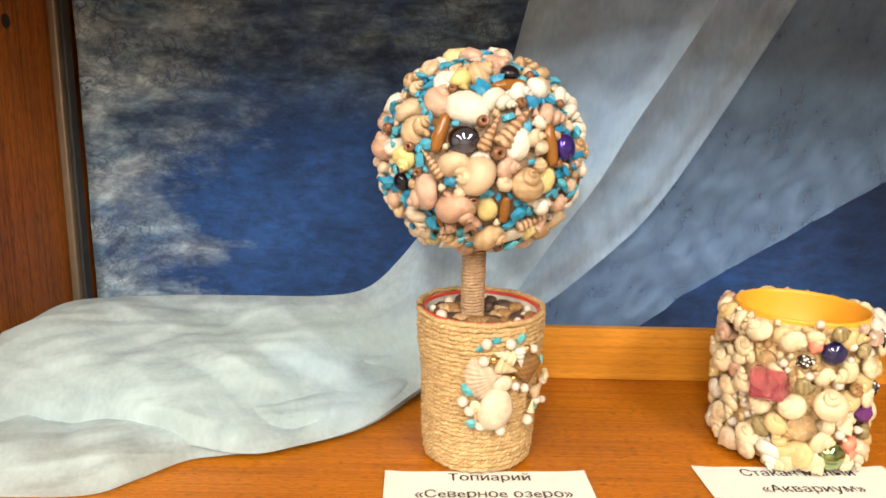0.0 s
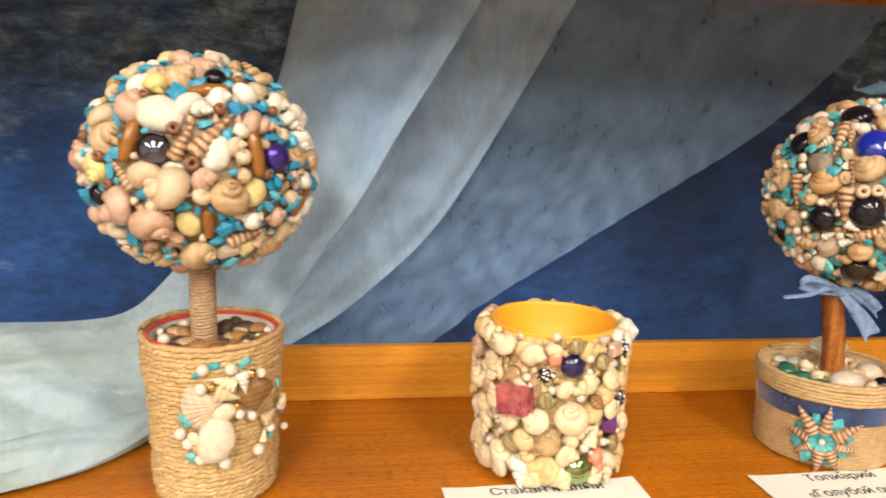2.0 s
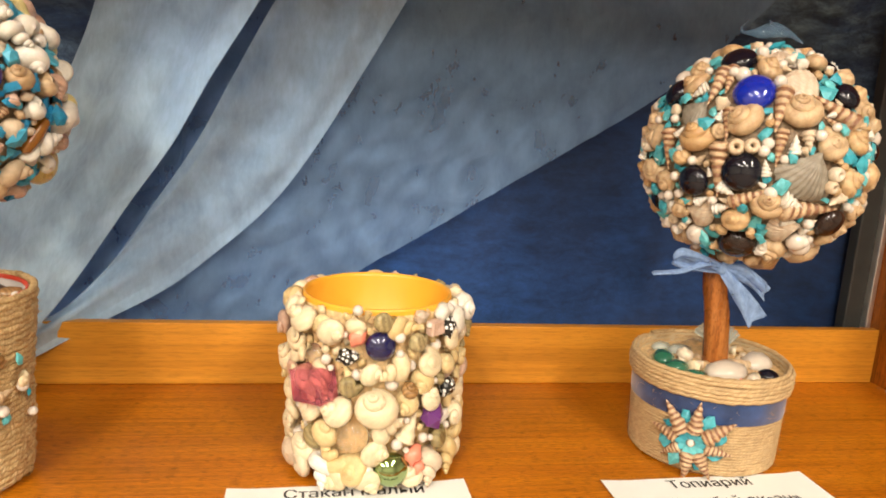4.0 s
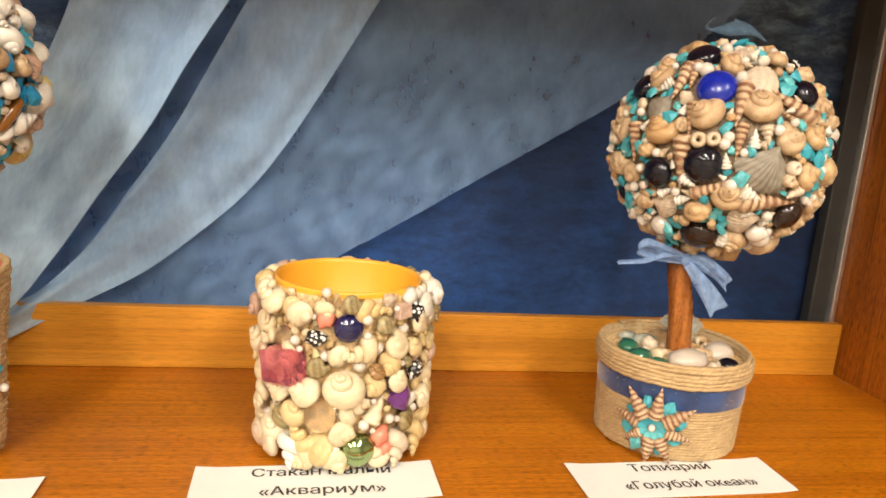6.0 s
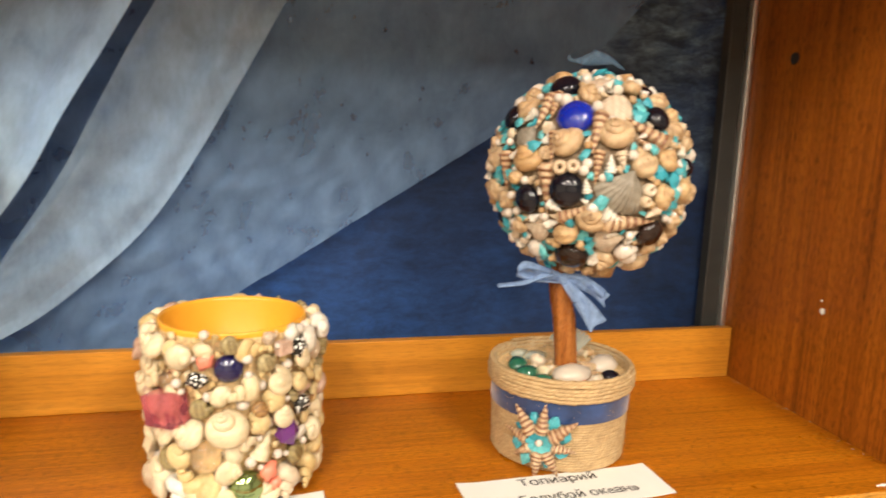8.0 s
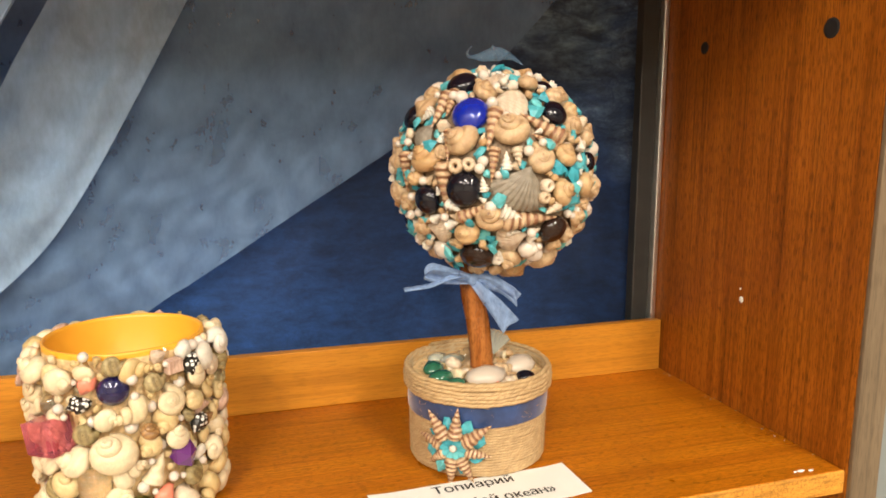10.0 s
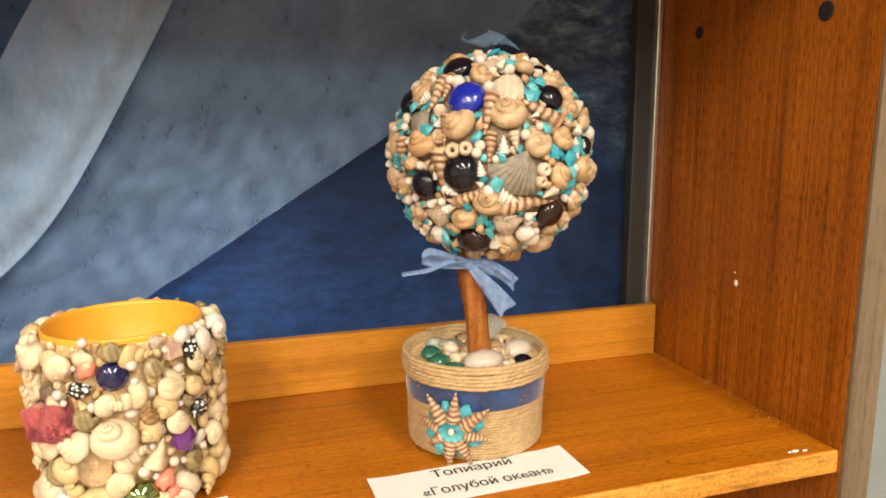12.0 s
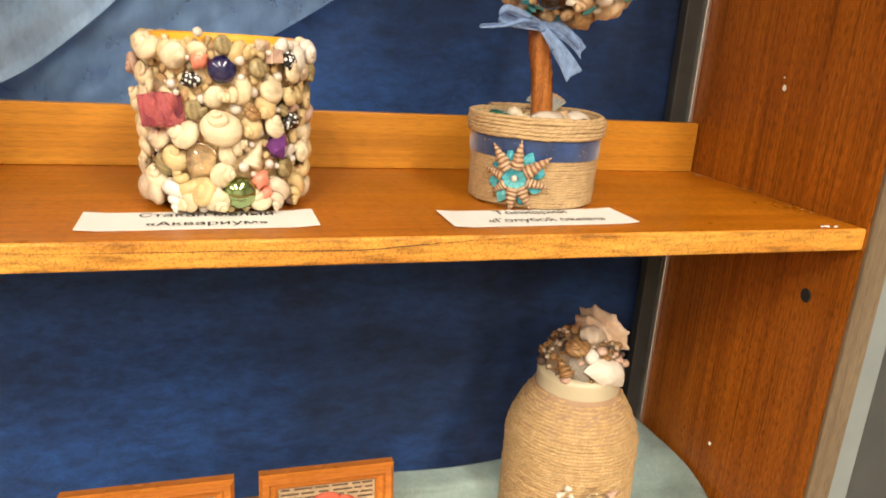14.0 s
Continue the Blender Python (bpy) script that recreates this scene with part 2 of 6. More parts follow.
def spline(points, n):
    """n points along a Catmull-Rom curve through the given ones."""
    p = [Vector(a) for a in points]
    p = [2 * p[0] - p[1]] + p + [2 * p[-1] - p[-2]]
    out = []
    for i in range(n):
        s = i / (n - 1) * (len(points) - 1)
        k = min(int(s), len(points) - 2)
        t = s - k
        a, b, c, d = p[k:k + 4]
        out.append(0.5 * (2 * b + (c - a) * t + (2 * a - 5 * b + 4 * c - d) * t * t + (3 * b - a - 3 * c + d) * t ** 3))
    return out


def grid_faces(nu, nv, wrap=False):
    last = nv if wrap else nv - 1
    return [(i * nv + j, i * nv + (j + 1) % nv, (i + 1) * nv + (j + 1) % nv, (i + 1) * nv + j) for i in range(nu - 1) for j in range(last)]


def softened(a, passes):
    for k in range(passes):
        wide = np.pad(a, 1, mode="edge")
        a = 0.4 * a + 0.15 * (wide[:-2, 1:-1] + wide[2:, 1:-1] + wide[1:-1, :-2] + wide[1:-1, 2:])
    return a


def note_fold_cover(ob, nu, nv, heights):
    """Keep, vertex by vertex, the cover of nu times nv vertices of cloth: more where folds are steep, and lifted along
    crests to paint in their light.
    """
    h = np.array(heights).reshape(nu, nv)
    place = np.array([v.co for v in ob.data.vertices]).reshape(nu, nv, 3)
    rise = np.zeros((nu, nv))
    for axis in (0, 1):
        run = np.sqrt((np.gradient(place, axis=axis) ** 2).sum(axis=2)) + 1e-5
        rise += (np.gradient(h, axis=axis) / run) ** 2
    steep = softened(np.minimum(1.0, np.sqrt(rise)), 5)
    crest = softened(np.tanh((h - softened(h, 16)) / 0.0008), 2)
    value = 0.35 * steep + 0.30 * crest + 0.22
    ob.data.attributes.new("fold_cover", "FLOAT", "POINT").data.foreach_set("value", value.astype(np.float32).ravel())


def thicken(ob, thick):
    mod = ob.modifiers.new("thickness", "SOLIDIFY")
    mod.thickness = thick
    mod.offset = 0
    return ob


TOP = 1.2          # top of the shelf
FRONT = -0.22      # front edge of the shelf
LEFT = -1.072      # inner face of the far side panel
BOARD = 0.017
UPPER = 1.574      # underside of the shelf above
LOWER = 0.809      # top of the shelf below
CLOTH_Y = 0.087

# ---- room ----
def slab(name, lo, hi, mat, label, category):
    ob = part(name, box_bm(lo, hi, 0), mat, None)
    return tagged(ob, label, category, kind="structure")


slab("floor", (-4.2, -5.2, -0.1), (3.2, 0.32, 0.0), FLOOR_LINO, "brown mottled linoleum floor of the room", "floor")
slab("ceiling", (-4.2, -5.2, 2.8), (3.2, 0.32, 2.9), CEILING_PAINT, "white painted ceiling with lamps", "ceiling")
slab("wall_north", (-4.2, 0.20, 0), (3.2, 0.32, 2.8), WALL_PAINT, "pale painted wall behind the cabinet", "wall")
slab("wall_south", (-4.2, -5.3, 0), (3.2, -5.2, 2.8), WALL_PAINT, "pale painted wall across the room", "wall")
slab("wall_west", (-4.3, -5.2, 0), (-4.2, 0.32, 2.8), WALL_PAINT, "pale painted side wall of the room", "wall")
slab("wall_east", (3.2, -5.2, 0), (3.3, 0.32, 2.8), WALL_PAINT, "pale painted side wall of the room", "wall")

for lx, ly in LAMP_PLACES:
    lamp = empty("ceiling_lamp", (lx, ly, 2.80))
    tagged(lamp, "long white ceiling lamp with a glowing diffuser", "ceiling lamp", "ceiling lamps")
    for sy in (-0.6, 0.6):
        part("end_cap", box_bm((-0.16, sy - 0.012, -0.06), (0.16, sy + 0.012, 0.0), 0.003), CEILING_PAINT, lamp)
    for sx in (-0.155, 0.155):
        part("side_rail", box_bm((sx - 0.01, -0.585, -0.06), (sx + 0.01, 0.585, 0.0), 0.003), CEILING_PAINT, lamp)
    part("diffuser", box_bm((-0.143, -0.585, -0.052), (0.143, 0.585, -0.04), 0.002), LAMP_GLASS, lamp)

# ---- cabinet ----
cabinet = empty("display_cabinet", (-0.5, -0.1, 0))
tagged(cabinet, "brown wood veneer display cabinet with open shelves", "cabinet", kind="structure")


def cab(name, lo, hi, mat, bevel=0.0012, label=""):
    ob = part(name, box_bm(lo, hi, bevel), mat, cabinet, label)
    ob.matrix_parent_inverse = cabinet.matrix_basis.inverted()
    return ob


def drilled_panel(x0, x1, holes):
    """Side panel with blind pin holes in the face at x0."""
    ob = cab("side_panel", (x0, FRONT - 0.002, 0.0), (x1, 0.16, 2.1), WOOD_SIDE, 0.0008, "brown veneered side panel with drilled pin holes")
    for hx, hy, hz, r in holes:
        bm = bmesh.new()
        ring_out = [bm.verts.new((hx, hy + r * 1.28 * math.cos(a), hz + r * 1.28 * math.sin(a))) for a in np.linspace(0, 2 * math.pi, 20, endpoint=False)]
        side = 0.0006 if x0 < -0.5 else -0.0006
        ring_in = [bm.verts.new((hx + side, hy + r * math.cos(a), hz + r * math.sin(a))) for a in np.linspace(0, 2 * math.pi, 20, endpoint=False)]
        for i in range(20):
            bm.faces.new((ring_out[i], ring_out[i - 1], ring_in[i - 1], ring_in[i]))
        bm.faces.new(ring_in)
        hole = part("pin_hole", bm, DARK, cabinet, "dark drilled pin hole")
        hole.matrix_parent_inverse = cabinet.matrix_basis.inverted()
    return ob


drilled_panel(0.0, 0.022, [(0.0, -0.039, 1.502, 0.0042), (0.0, -0.175, 1.501, 0.0055), (0.0, -0.178, 1.130, 0.0048)])
drilled_panel(LEFT - 0.022, LEFT, [(LEFT, -0.045, 1.505, 0.0045)])
cab("edge_band", (0.0, FRONT - 0.006, 0.0), (0.024, FRONT - 0.0025, 2.1), EDGE_TAN, 0.0008, "tan edge band on the panel front")
cab("edge_band", (LEFT - 0.024, FRONT - 0.006, 0.0), (LEFT, FRONT - 0.0025, 2.1), EDGE_TAN, 0.0008, "tan edge band on the panel front")
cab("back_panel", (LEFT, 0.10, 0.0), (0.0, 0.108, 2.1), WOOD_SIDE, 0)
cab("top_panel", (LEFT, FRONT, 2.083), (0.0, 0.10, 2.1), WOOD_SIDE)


def shelf(z, label):
    top = empty("shelf", ((LEFT) / 2, -0.1, z))
    tagged(top, label, "shelf", "cabinet shelves")
    w = -LEFT / 2
    part("board", box_bm((-w + 0.0005, FRONT + 0.1 + 0.0012, -BOARD), (w - 0.0005, 0.112, 0), 0.0006), WOOD_TOP, top)
    n = 160
    verts, faces = [], []
    prof = [(0.0012, 0.0), (0.0003, -0.0006), (0.0, -0.0016), (0.0, -0.0085), (0.0, -BOARD + 0.0012), (0.0006, -BOARD + 0.0002), (0.0012, -BOARD)]
    for i in range(n):
        x = -w + 0.0005 + (2 * w - 0.001) * i / (n - 1)
        for k, (dy, dz) in enumerate(prof):
            chip = 0.0009 * max(0, noise.noise((x * 60, k * 3.0, z)) - 0.15) if k in (1, 4, 5) else 0.0
            verts.append((x, FRONT + 0.1 + dy + chip - 0.0006, dz))
    part_ob = mesh_object("edge_strip", verts, grid_faces(n, len(prof)), WOOD_EDGE, top, False, "pale worn wooden edge strip with a crack")
    # crack in the edge strip
    if abs(z - TOP) < 0.01:
        pts = spline([(-0.05, 0, -0.0062), (0.08, 0, -0.0068), (0.145, 0, -0.0078), (0.19, 0, -0.005), (0.245, 0, -0.0018)], 60)
        verts = []
        for i, q in enumerate(pts):
            wd = 0.00035 * math.sin(math.pi * i / 59) * (0.6 + 0.8 * abs(noise.noise((i * 0.6, 0, 0)))) + 0.00004
            z0 = q.z + 0.0004 * noise.noise((i * 0.35, 5, 0))
            verts += [(q.x, FRONT + 0.1 - 0.0008, z0 - wd), (q.x, FRONT + 0.1 - 0.0008, z0 + wd)]
        mesh_object("crack", verts, grid_faces(60, 2), DARK, top, False, "dark crack in the edge strip")
    lip = part("back_lip", box_bm((-w + 0.0005, 0.1, 0.0003), (w - 0.003, 0.109, 0.050), 0.0008), WOOD_STRIP, top, "pale orange wooden lip board")
    return top


shelf(TOP, "brown veneered shelf board with a worn pale edge")
shelf(LOWER, "brown veneered shelf board below the main shelf")
shelf(UPPER + BOARD, "dark underside of the shelf board above")

# chipped spot on the shelf corner, crumbs along the joint
chips = [(-0.030, -0.212, 0.0034), (-0.023, -0.2135, 0.0024), (-0.035, -0.2125, 0.0015)]
for cx, cy, r in chips:
    bm = bmesh.new()
    bmesh.ops.create_icosphere(bm, subdivisions=2, radius=1)
    for v in bm.verts:
        k = 1 + 0.5 * noise.noise(v.co * 2 + Vector((cx * 90, 0, 0)))
        v.co = Vector((v.co.x * r * k, v.co.y * r * 0.45 * k, v.co.z * 0.0005))
    ob = part("glue_fleck", bm, PAPER, None)
    ob.location = (cx, cy, TOP + 0.0003)
    tagged(ob, "small white glue fleck on the shelf corner", "fleck", "flecks")
for fx, fy, fz, r in [(-0.0006, -0.1065, 1.295, 0.0030), (-0.0006, -0.1045, 1.3035, 0.0010), (-0.0006, -0.101, 0.939, 0.0022)]:
    bm = bmesh.new()
    bmesh.ops.create_icosphere(bm, subdivisions=2, radius=1)
    for v in bm.verts:
        k = 1 + 0.4 * noise.noise(v.co * 1.7 + Vector((fy * 90, 0, 0)))
        v.co = Vector((v.co.x * 0.0006, v.co.y * r * k * 0.8, v.co.z * r * k))
    ob = part("paint_fleck", bm, PAPER, None)
    ob.location = (fx, fy, fz)
    tagged(ob, "white paint fleck stuck on the side panel", "fleck", "flecks")
rnd = random.Random(5)
for i in range(14):
    y = rnd.uniform(-0.2, -0.01)
    ob = part("crumb", box_bm((-0.0005, -0.0004, 0), (0.0005, 0.0004, 0.0005), 0.0002, 1), WALL_PAINT, None)
    ob.location = (-0.0015 - rnd.random() ** 2 * 0.006, y, TOP + 0.0001)
    ob.rotation_euler = (0, 0, rnd.uniform(0, 3))
    tagged(ob, "pale dust crumb in the shelf corner", "crumb", "crumbs")


def profile(xa, xb, side):
    """Two-step aluminium upright at the back corner."""
    up = empty("metal_upright", ((xa + xb) / 2, 0.03, LOWER))
    tagged(up, "dark aluminium upright with a bright edge", "upright", "metal uprights", "structure")
    mid = xb - 0.0062 if side > 0 else xa + 0.0075
    inv = up.matrix_basis.inverted()
    # the recessed step is coloured far darker than the edge step
    spans = ((mid, xb - 0.0005, 0.014, ALU_BRIGHT), (xa, mid, 0.020, ALU_DARK)) if side > 0 else ((xa + 0.0005, mid, 0.014, ALU_TAN), (mid, xb, 0.020, ALU_DARK))
    for a, b, y, mat in spans:
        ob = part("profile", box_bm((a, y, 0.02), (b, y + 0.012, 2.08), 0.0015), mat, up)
        ob.matrix_parent_inverse = inv


profile(-0.024, 0.0, 1)
profile(LEFT, LEFT + 0.011, -1)

# neighbouring door frame beside the cabinet
door = empty("neighbour_door", (0.05, -0.2, 0))
tagged(door, "pale metal door frame of the neighbouring cabinet", "door frame", kind="structure")
for name, lo, hi, mat in (("frame_upright", (0.0245, FRONT - 0.004, 0.0), (0.046, -0.15, 2.1), PALE_METAL), ("seal", (0.0462, FRONT + 0.004, 0.0), (0.056, -0.15, 2.1), RUBBER),
                          ("door_panel", (0.0562, FRONT + 0.012, 0.0), (0.5, -0.2, 2.1), DOOR_GREY)):
    ob = part(name, box_bm(lo, hi, 0.0012), mat, door)
    ob.matrix_parent_inverse = door.matrix_basis.inverted()

# ---- cloths ----
def backdrop():
    nx, nz = 150, 110
    verts = []
    for i in range(nx):
        x = LEFT + 0.006 + (-LEFT - 0.012) * i / (nx - 1)
        for j in range(nz):
            z = LOWER - 0.03 + (UPPER + 0.03 - LOWER) * j / (nz - 1)
            p = Vector((x * 3.2, z * 2.2, 0))
            y = CLOTH_Y + 0.004 * noise.noise(p) + 0.0028 * noise.noise(p * 3.1) + 0.0016 * noise.noise(p * 8) + 0.0009 * noise.noise(p * 19)
            # a soft vertical fold near the far end of the clear stretch
            y -= 0.006 * math.exp(-((x + 0.20) / 0.02) ** 2) + 0.006 * math.exp(-((x + 0.79) / 0.014) ** 2)
            # the ends turn forward behind the uprights
            for gap in (-x, x - LEFT):
                k = max(0.0, min(1.0, 1 - gap / 0.045))
                y -= 0.042 * k * k * (3 - 2 * k)
            verts.append((x, y, z))
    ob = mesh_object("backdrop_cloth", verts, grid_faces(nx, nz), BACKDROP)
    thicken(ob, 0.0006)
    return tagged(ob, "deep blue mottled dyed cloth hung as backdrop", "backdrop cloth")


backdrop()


def fold_wave(t):
    t = t % 1.0
    return abs(2 * t - 1) - 0.5


def creases(waves, seed):
    """Crumpled cloth: flat facets that meet in sharp creases; waves: (length, slope) of each set of folds, in metres."""
    rnd = random.Random(seed)
    sets = []
    for length, slope in waves:
        for k in range(3):
            a = rnd.uniform(0, math.pi)
            sets.append((math.cos(a) / length, math.sin(a) / length, rnd.random(), slope * length * 0.25, 0.9 / length, rnd.uniform(0, 50)))

    def height(x, z):
        total = 0.0
        for cx, cz, phase, tall, wide, shift in sets:
            bend = noise.noise((x * wide * 0.6 + shift, z * wide * 0.6, shift))
            here = max(0.0, min(1.0, 0.55 + 1.3 * noise.noise((x * wide * 0.7, z * wide * 0.7 + shift, 3.7))))
            total += tall * here * fold_wave(cx * x + cz * z + phase + 0.55 * bend)
        return total
    return height


def swag(name, edge_a, edge_b, nu, nv, mat, label, ripple=0.006, waves=3.0, puff=None, seed=0, crumpled=1.0):
    """Cloth between two edges; ripple and waves: its lengthwise folds; puff: how far it bulges towards (y, z) along the way."""
    a, b = spline(edge_a, nu), spline(edge_b, nu)
    hung, heaped = creases(((0.09, 0.12), (0.035, 0.20), (0.014, 0.16)), seed), creases(((0.15, 0.32), (0.075, 0.32), (0.03, 0.18)), seed + 1)
    verts, heights = [], []

    for i in range(nu):
        s = i / (nu - 1)
        py, pz = puff(s) if puff else (0, 0)
        heap = max(0.0, min(1.0, 4.0 * s - 1.9)) if puff else 0.5
        for j in range(nv):
            u = j / (nv - 1)
            p = a[i].lerp(b[i], u)
            w = math.sin(math.pi * u)
            q = Vector((p.x * 6, p.z * 6, seed))
            f = math.sin(u * waves * 2 * math.pi + 2.2 * noise.noise((s * 3, u * 1.5, seed))) * ripple * (1 - 0.75 * heap)
            f += 0.45 * ripple * noise.noise(q * 1.6) * (1 - heap)
            heights.append(crumpled * (hung(p.x, p.z + p.y) * (1 - heap) + heaped(p.x, (p.z + p.y) * 1.3) * heap))
            f += heights[-1]
            edge = min(1.0, 8 * u, 8 * (1 - u))
            verts.append((p.x, p.y + py * w - f * edge * (0.9 - 0.3 * heap), p.z + pz * w + f * edge * 0.8 * heap))
    ob = mesh_object(name, verts, grid_faces(nu, nv), mat)
    note_fold_cover(ob, nu, nv, heights)
    thicken(ob, 0.0004)
    return tagged(ob, label, "drape")


def soft_puff(start, dy, dz):
    def puff(s):
        k = max(0.0, min(1.0, (s - start) / (0.85 - start)))
        return (dy * k, dz * k)
    return puff


# near band of the swag: hangs free, turns over the lip and lies along the shelf
swag("sheer_drape", [(-0.650, 0.036, 1.573), (-0.660, 0.035, 1.530), (-0.676, 0.035, 1.470), (-0.706, 0.033, 1.403), (-0.738, 0.029, 1.347), (-0.771, 0.020, 1.304), (-0.800, 0.012, 1.280), (-0.840, 0.006, 1.274), (-0.900, 0.003, 1.274), (-0.962, 0.0, 1.274), (-1.020, -0.015, 1.275), (-1.045, -0.050, 1.279), (-1.066, -0.085, 1.268)],
     [(-0.492, -0.036, 1.573), (-0.519, -0.039, 1.530), (-0.550, -0.040, 1.478), (-0.577, -0.040, 1.434), (-0.602, -0.040, 1.389), (-0.633, -0.040, 1.344), (-0.664, -0.040, 1.297), (-0.690, -0.042, 1.262), (-0.722, -0.052, 1.230), (-0.756, -0.078, 1.213), (-0.788, -0.124, 1.209), (-0.833, -0.154, 1.208), (-0.866, -0.166, 1.208), (-0.922, -0.157, 1.211), (-0.982, -0.155, 1.212), (-1.064, -0.155, 1.212)],
     230, 140, SHEER_BAND, "pale blue sheer drape hanging in folds and heaped on the shelf", 0.0036, 2.4, soft_puff(0.5, -0.010, 0.016), 3)
# far band behind it, running out underneath to the front
swag("sheer_drape", [(-0.498, 0.034, 1.573), (-0.521, 0.032, 1.530), (-0.546, 0.030, 1.487), (-0.5726, 0.030, 1.437), (-0.599, 0.030, 1.387), (-0.633, 0.030, 1.335), (-0.668, 0.026, 1.284), (-0.705, 0.010, 1.250), (-0.750, -0.010, 1.246), (-0.800, -0.030, 1.240), (-0.880, -0.050, 1.236), (-0.970, -0.066, 1.232), (-1.062, -0.080, 1.230)],
     [(-0.403, 0.042, 1.573), (-0.443, 0.042, 1.500), (-0.471, 0.042, 1.450), (-0.500, 0.042, 1.400), (-0.526, 0.041, 1.360), (-0.551, 0.040, 1.330), (-0.584, 0.036, 1.300), (-0.622, 0.028, 1.270), (-0.668, 0.010, 1.246), (-0.716, -0.020, 1.222), (-0.752, -0.062, 1.206), (-0.790, -0.116, 1.2035), (-0.840, -0.148, 1.2035), (-0.880, -0.160, 1.2035), (-0.906, -0.168, 1.203), (-0.930, -0.194, 1.203), (-0.952, -0.2125, 1.203), (-1.000, -0.2165, 1.203), (-1.064, -0.2165, 1.203)],
     230, 130, SHEER_BAND, "pale blue sheer drape spread over the wooden shelf", 0.0034, 1.9, soft_puff(0.5, -0.004, 0.006), 9)

# more of the same cloth folded up inside the heap
swag("sheer_drape", [(-0.745, 0.012, 1.253), (-0.800, 0.006, 1.254), (-0.860, 0.001, 1.256), (-0.930, -0.002, 1.256), (-1.000, -0.008, 1.257), (-1.045, -0.040, 1.258), (-1.062, -0.080, 1.250)],
     [(-0.752, -0.050, 1.205), (-0.790, -0.108, 1.2045), (-0.833, -0.142, 1.2045), (-0.866, -0.154, 1.2045), (-0.922, -0.147, 1.2052), (-0.982, -0.146, 1.2052), (-1.062, -0.146, 1.2052)],
     130, 70, SHEER_HEAP, "cream white sheer cloth folded inside the heap", 0.001, 1.6, lambda s: (0.0, 0.002), 23, 0.15)
# second layer folded behind the near band
swag("sheer_drape", [(-0.612, 0.044, 1.573), (-0.628, 0.044, 1.520), (-0.645, 0.044, 1.472), (-0.664, 0.043, 1.428), (-0.684, 0.040, 1.394), (-0.716, 0.034, 1.360), (-0.740, 0.026, 1.335)],
     [(-0.496, -0.020, 1.573), (-0.523, -0.024, 1.530), (-0.554, -0.026, 1.478), (-0.581, -0.026, 1.434), (-0.607, -0.026, 1.389), (-0.638, -0.026, 1.344), (-0.669, -0.026, 1.297)],
     120, 80, SHEER_BAND, "pale blue sheer layer folded behind the hanging drape", 0.0030, 1.4, None, 17)


def veil_sheet():
    """Thin sheet from the band to the slanting hem."""
    nu, nv = 250, 190
    hem = spline([(-0.74, 0.056, 1.20), (-0.68, 0.056, 1.17), (-0.60, 0.056, 1.187), (-0.53, 0.057, 1.235), (-0.463, 0.058, 1.286), (-0.437, 0.058, 1.301), (-0.391, 0.058, 1.330), (-0.344, 0.058, 1.360), (-0.280, 0.058, 1.400), (-0.219, 0.058, 1.440), (-0.168, 0.058, 1.480), (-0.118, 0.058, 1.530), (-0.078, 0.058, 1.573)], nu)
    upper = spline([(-0.74, 0.054, 1.272), (-0.70, 0.055, 1.33), (-0.66, 0.056, 1.40), (-0.62, 0.056, 1.47), (-0.59, 0.056, 1.573), (-0.42, 0.056, 1.574), (-0.25, 0.056, 1.574), (-0.085, 0.056, 1.574)], nu)
    crumple = creases(((0.07, 0.18), (0.036, 0.26), (0.019, 0.24)), 41)
    verts, heights = [], []
    for i in range(nu):
        x = -0.735 + 0.66 * i / (nu - 1)
        top = float(np.interp(x, [p.x for p in upper], [p.z for p in upper]))
        low = float(np.interp(x, [p.x for p in hem], [p.z for p in hem]))
        for j in range(nv):
            p = Vector((x, 0.056, top + (low - top) * j / (nv - 1)))
            q = Vector((p.x * 8, p.z * 8, 2))
            # worst crumpled where it was gathered, smoother towards the top
            calm = max(0.35, min(1.0, (1.53 - p.z) / 0.12))
            wide = 0.003 * noise.noise(q * 0.8) + crumple(p.x, p.z) * calm
            verts.append((p.x, p.y - wide, p.z))
            heights.append(wide)
    ob = mesh_object("sheer_veil", verts, [q[::-1] for q in grid_faces(nu, nv)], SHEER_VEIL)
    note_fold_cover(ob, nu, nv, heights)
    return tagged(ob, "thin crumpled grey-blue veil over the blue cloth", "veil")


veil_sheet()

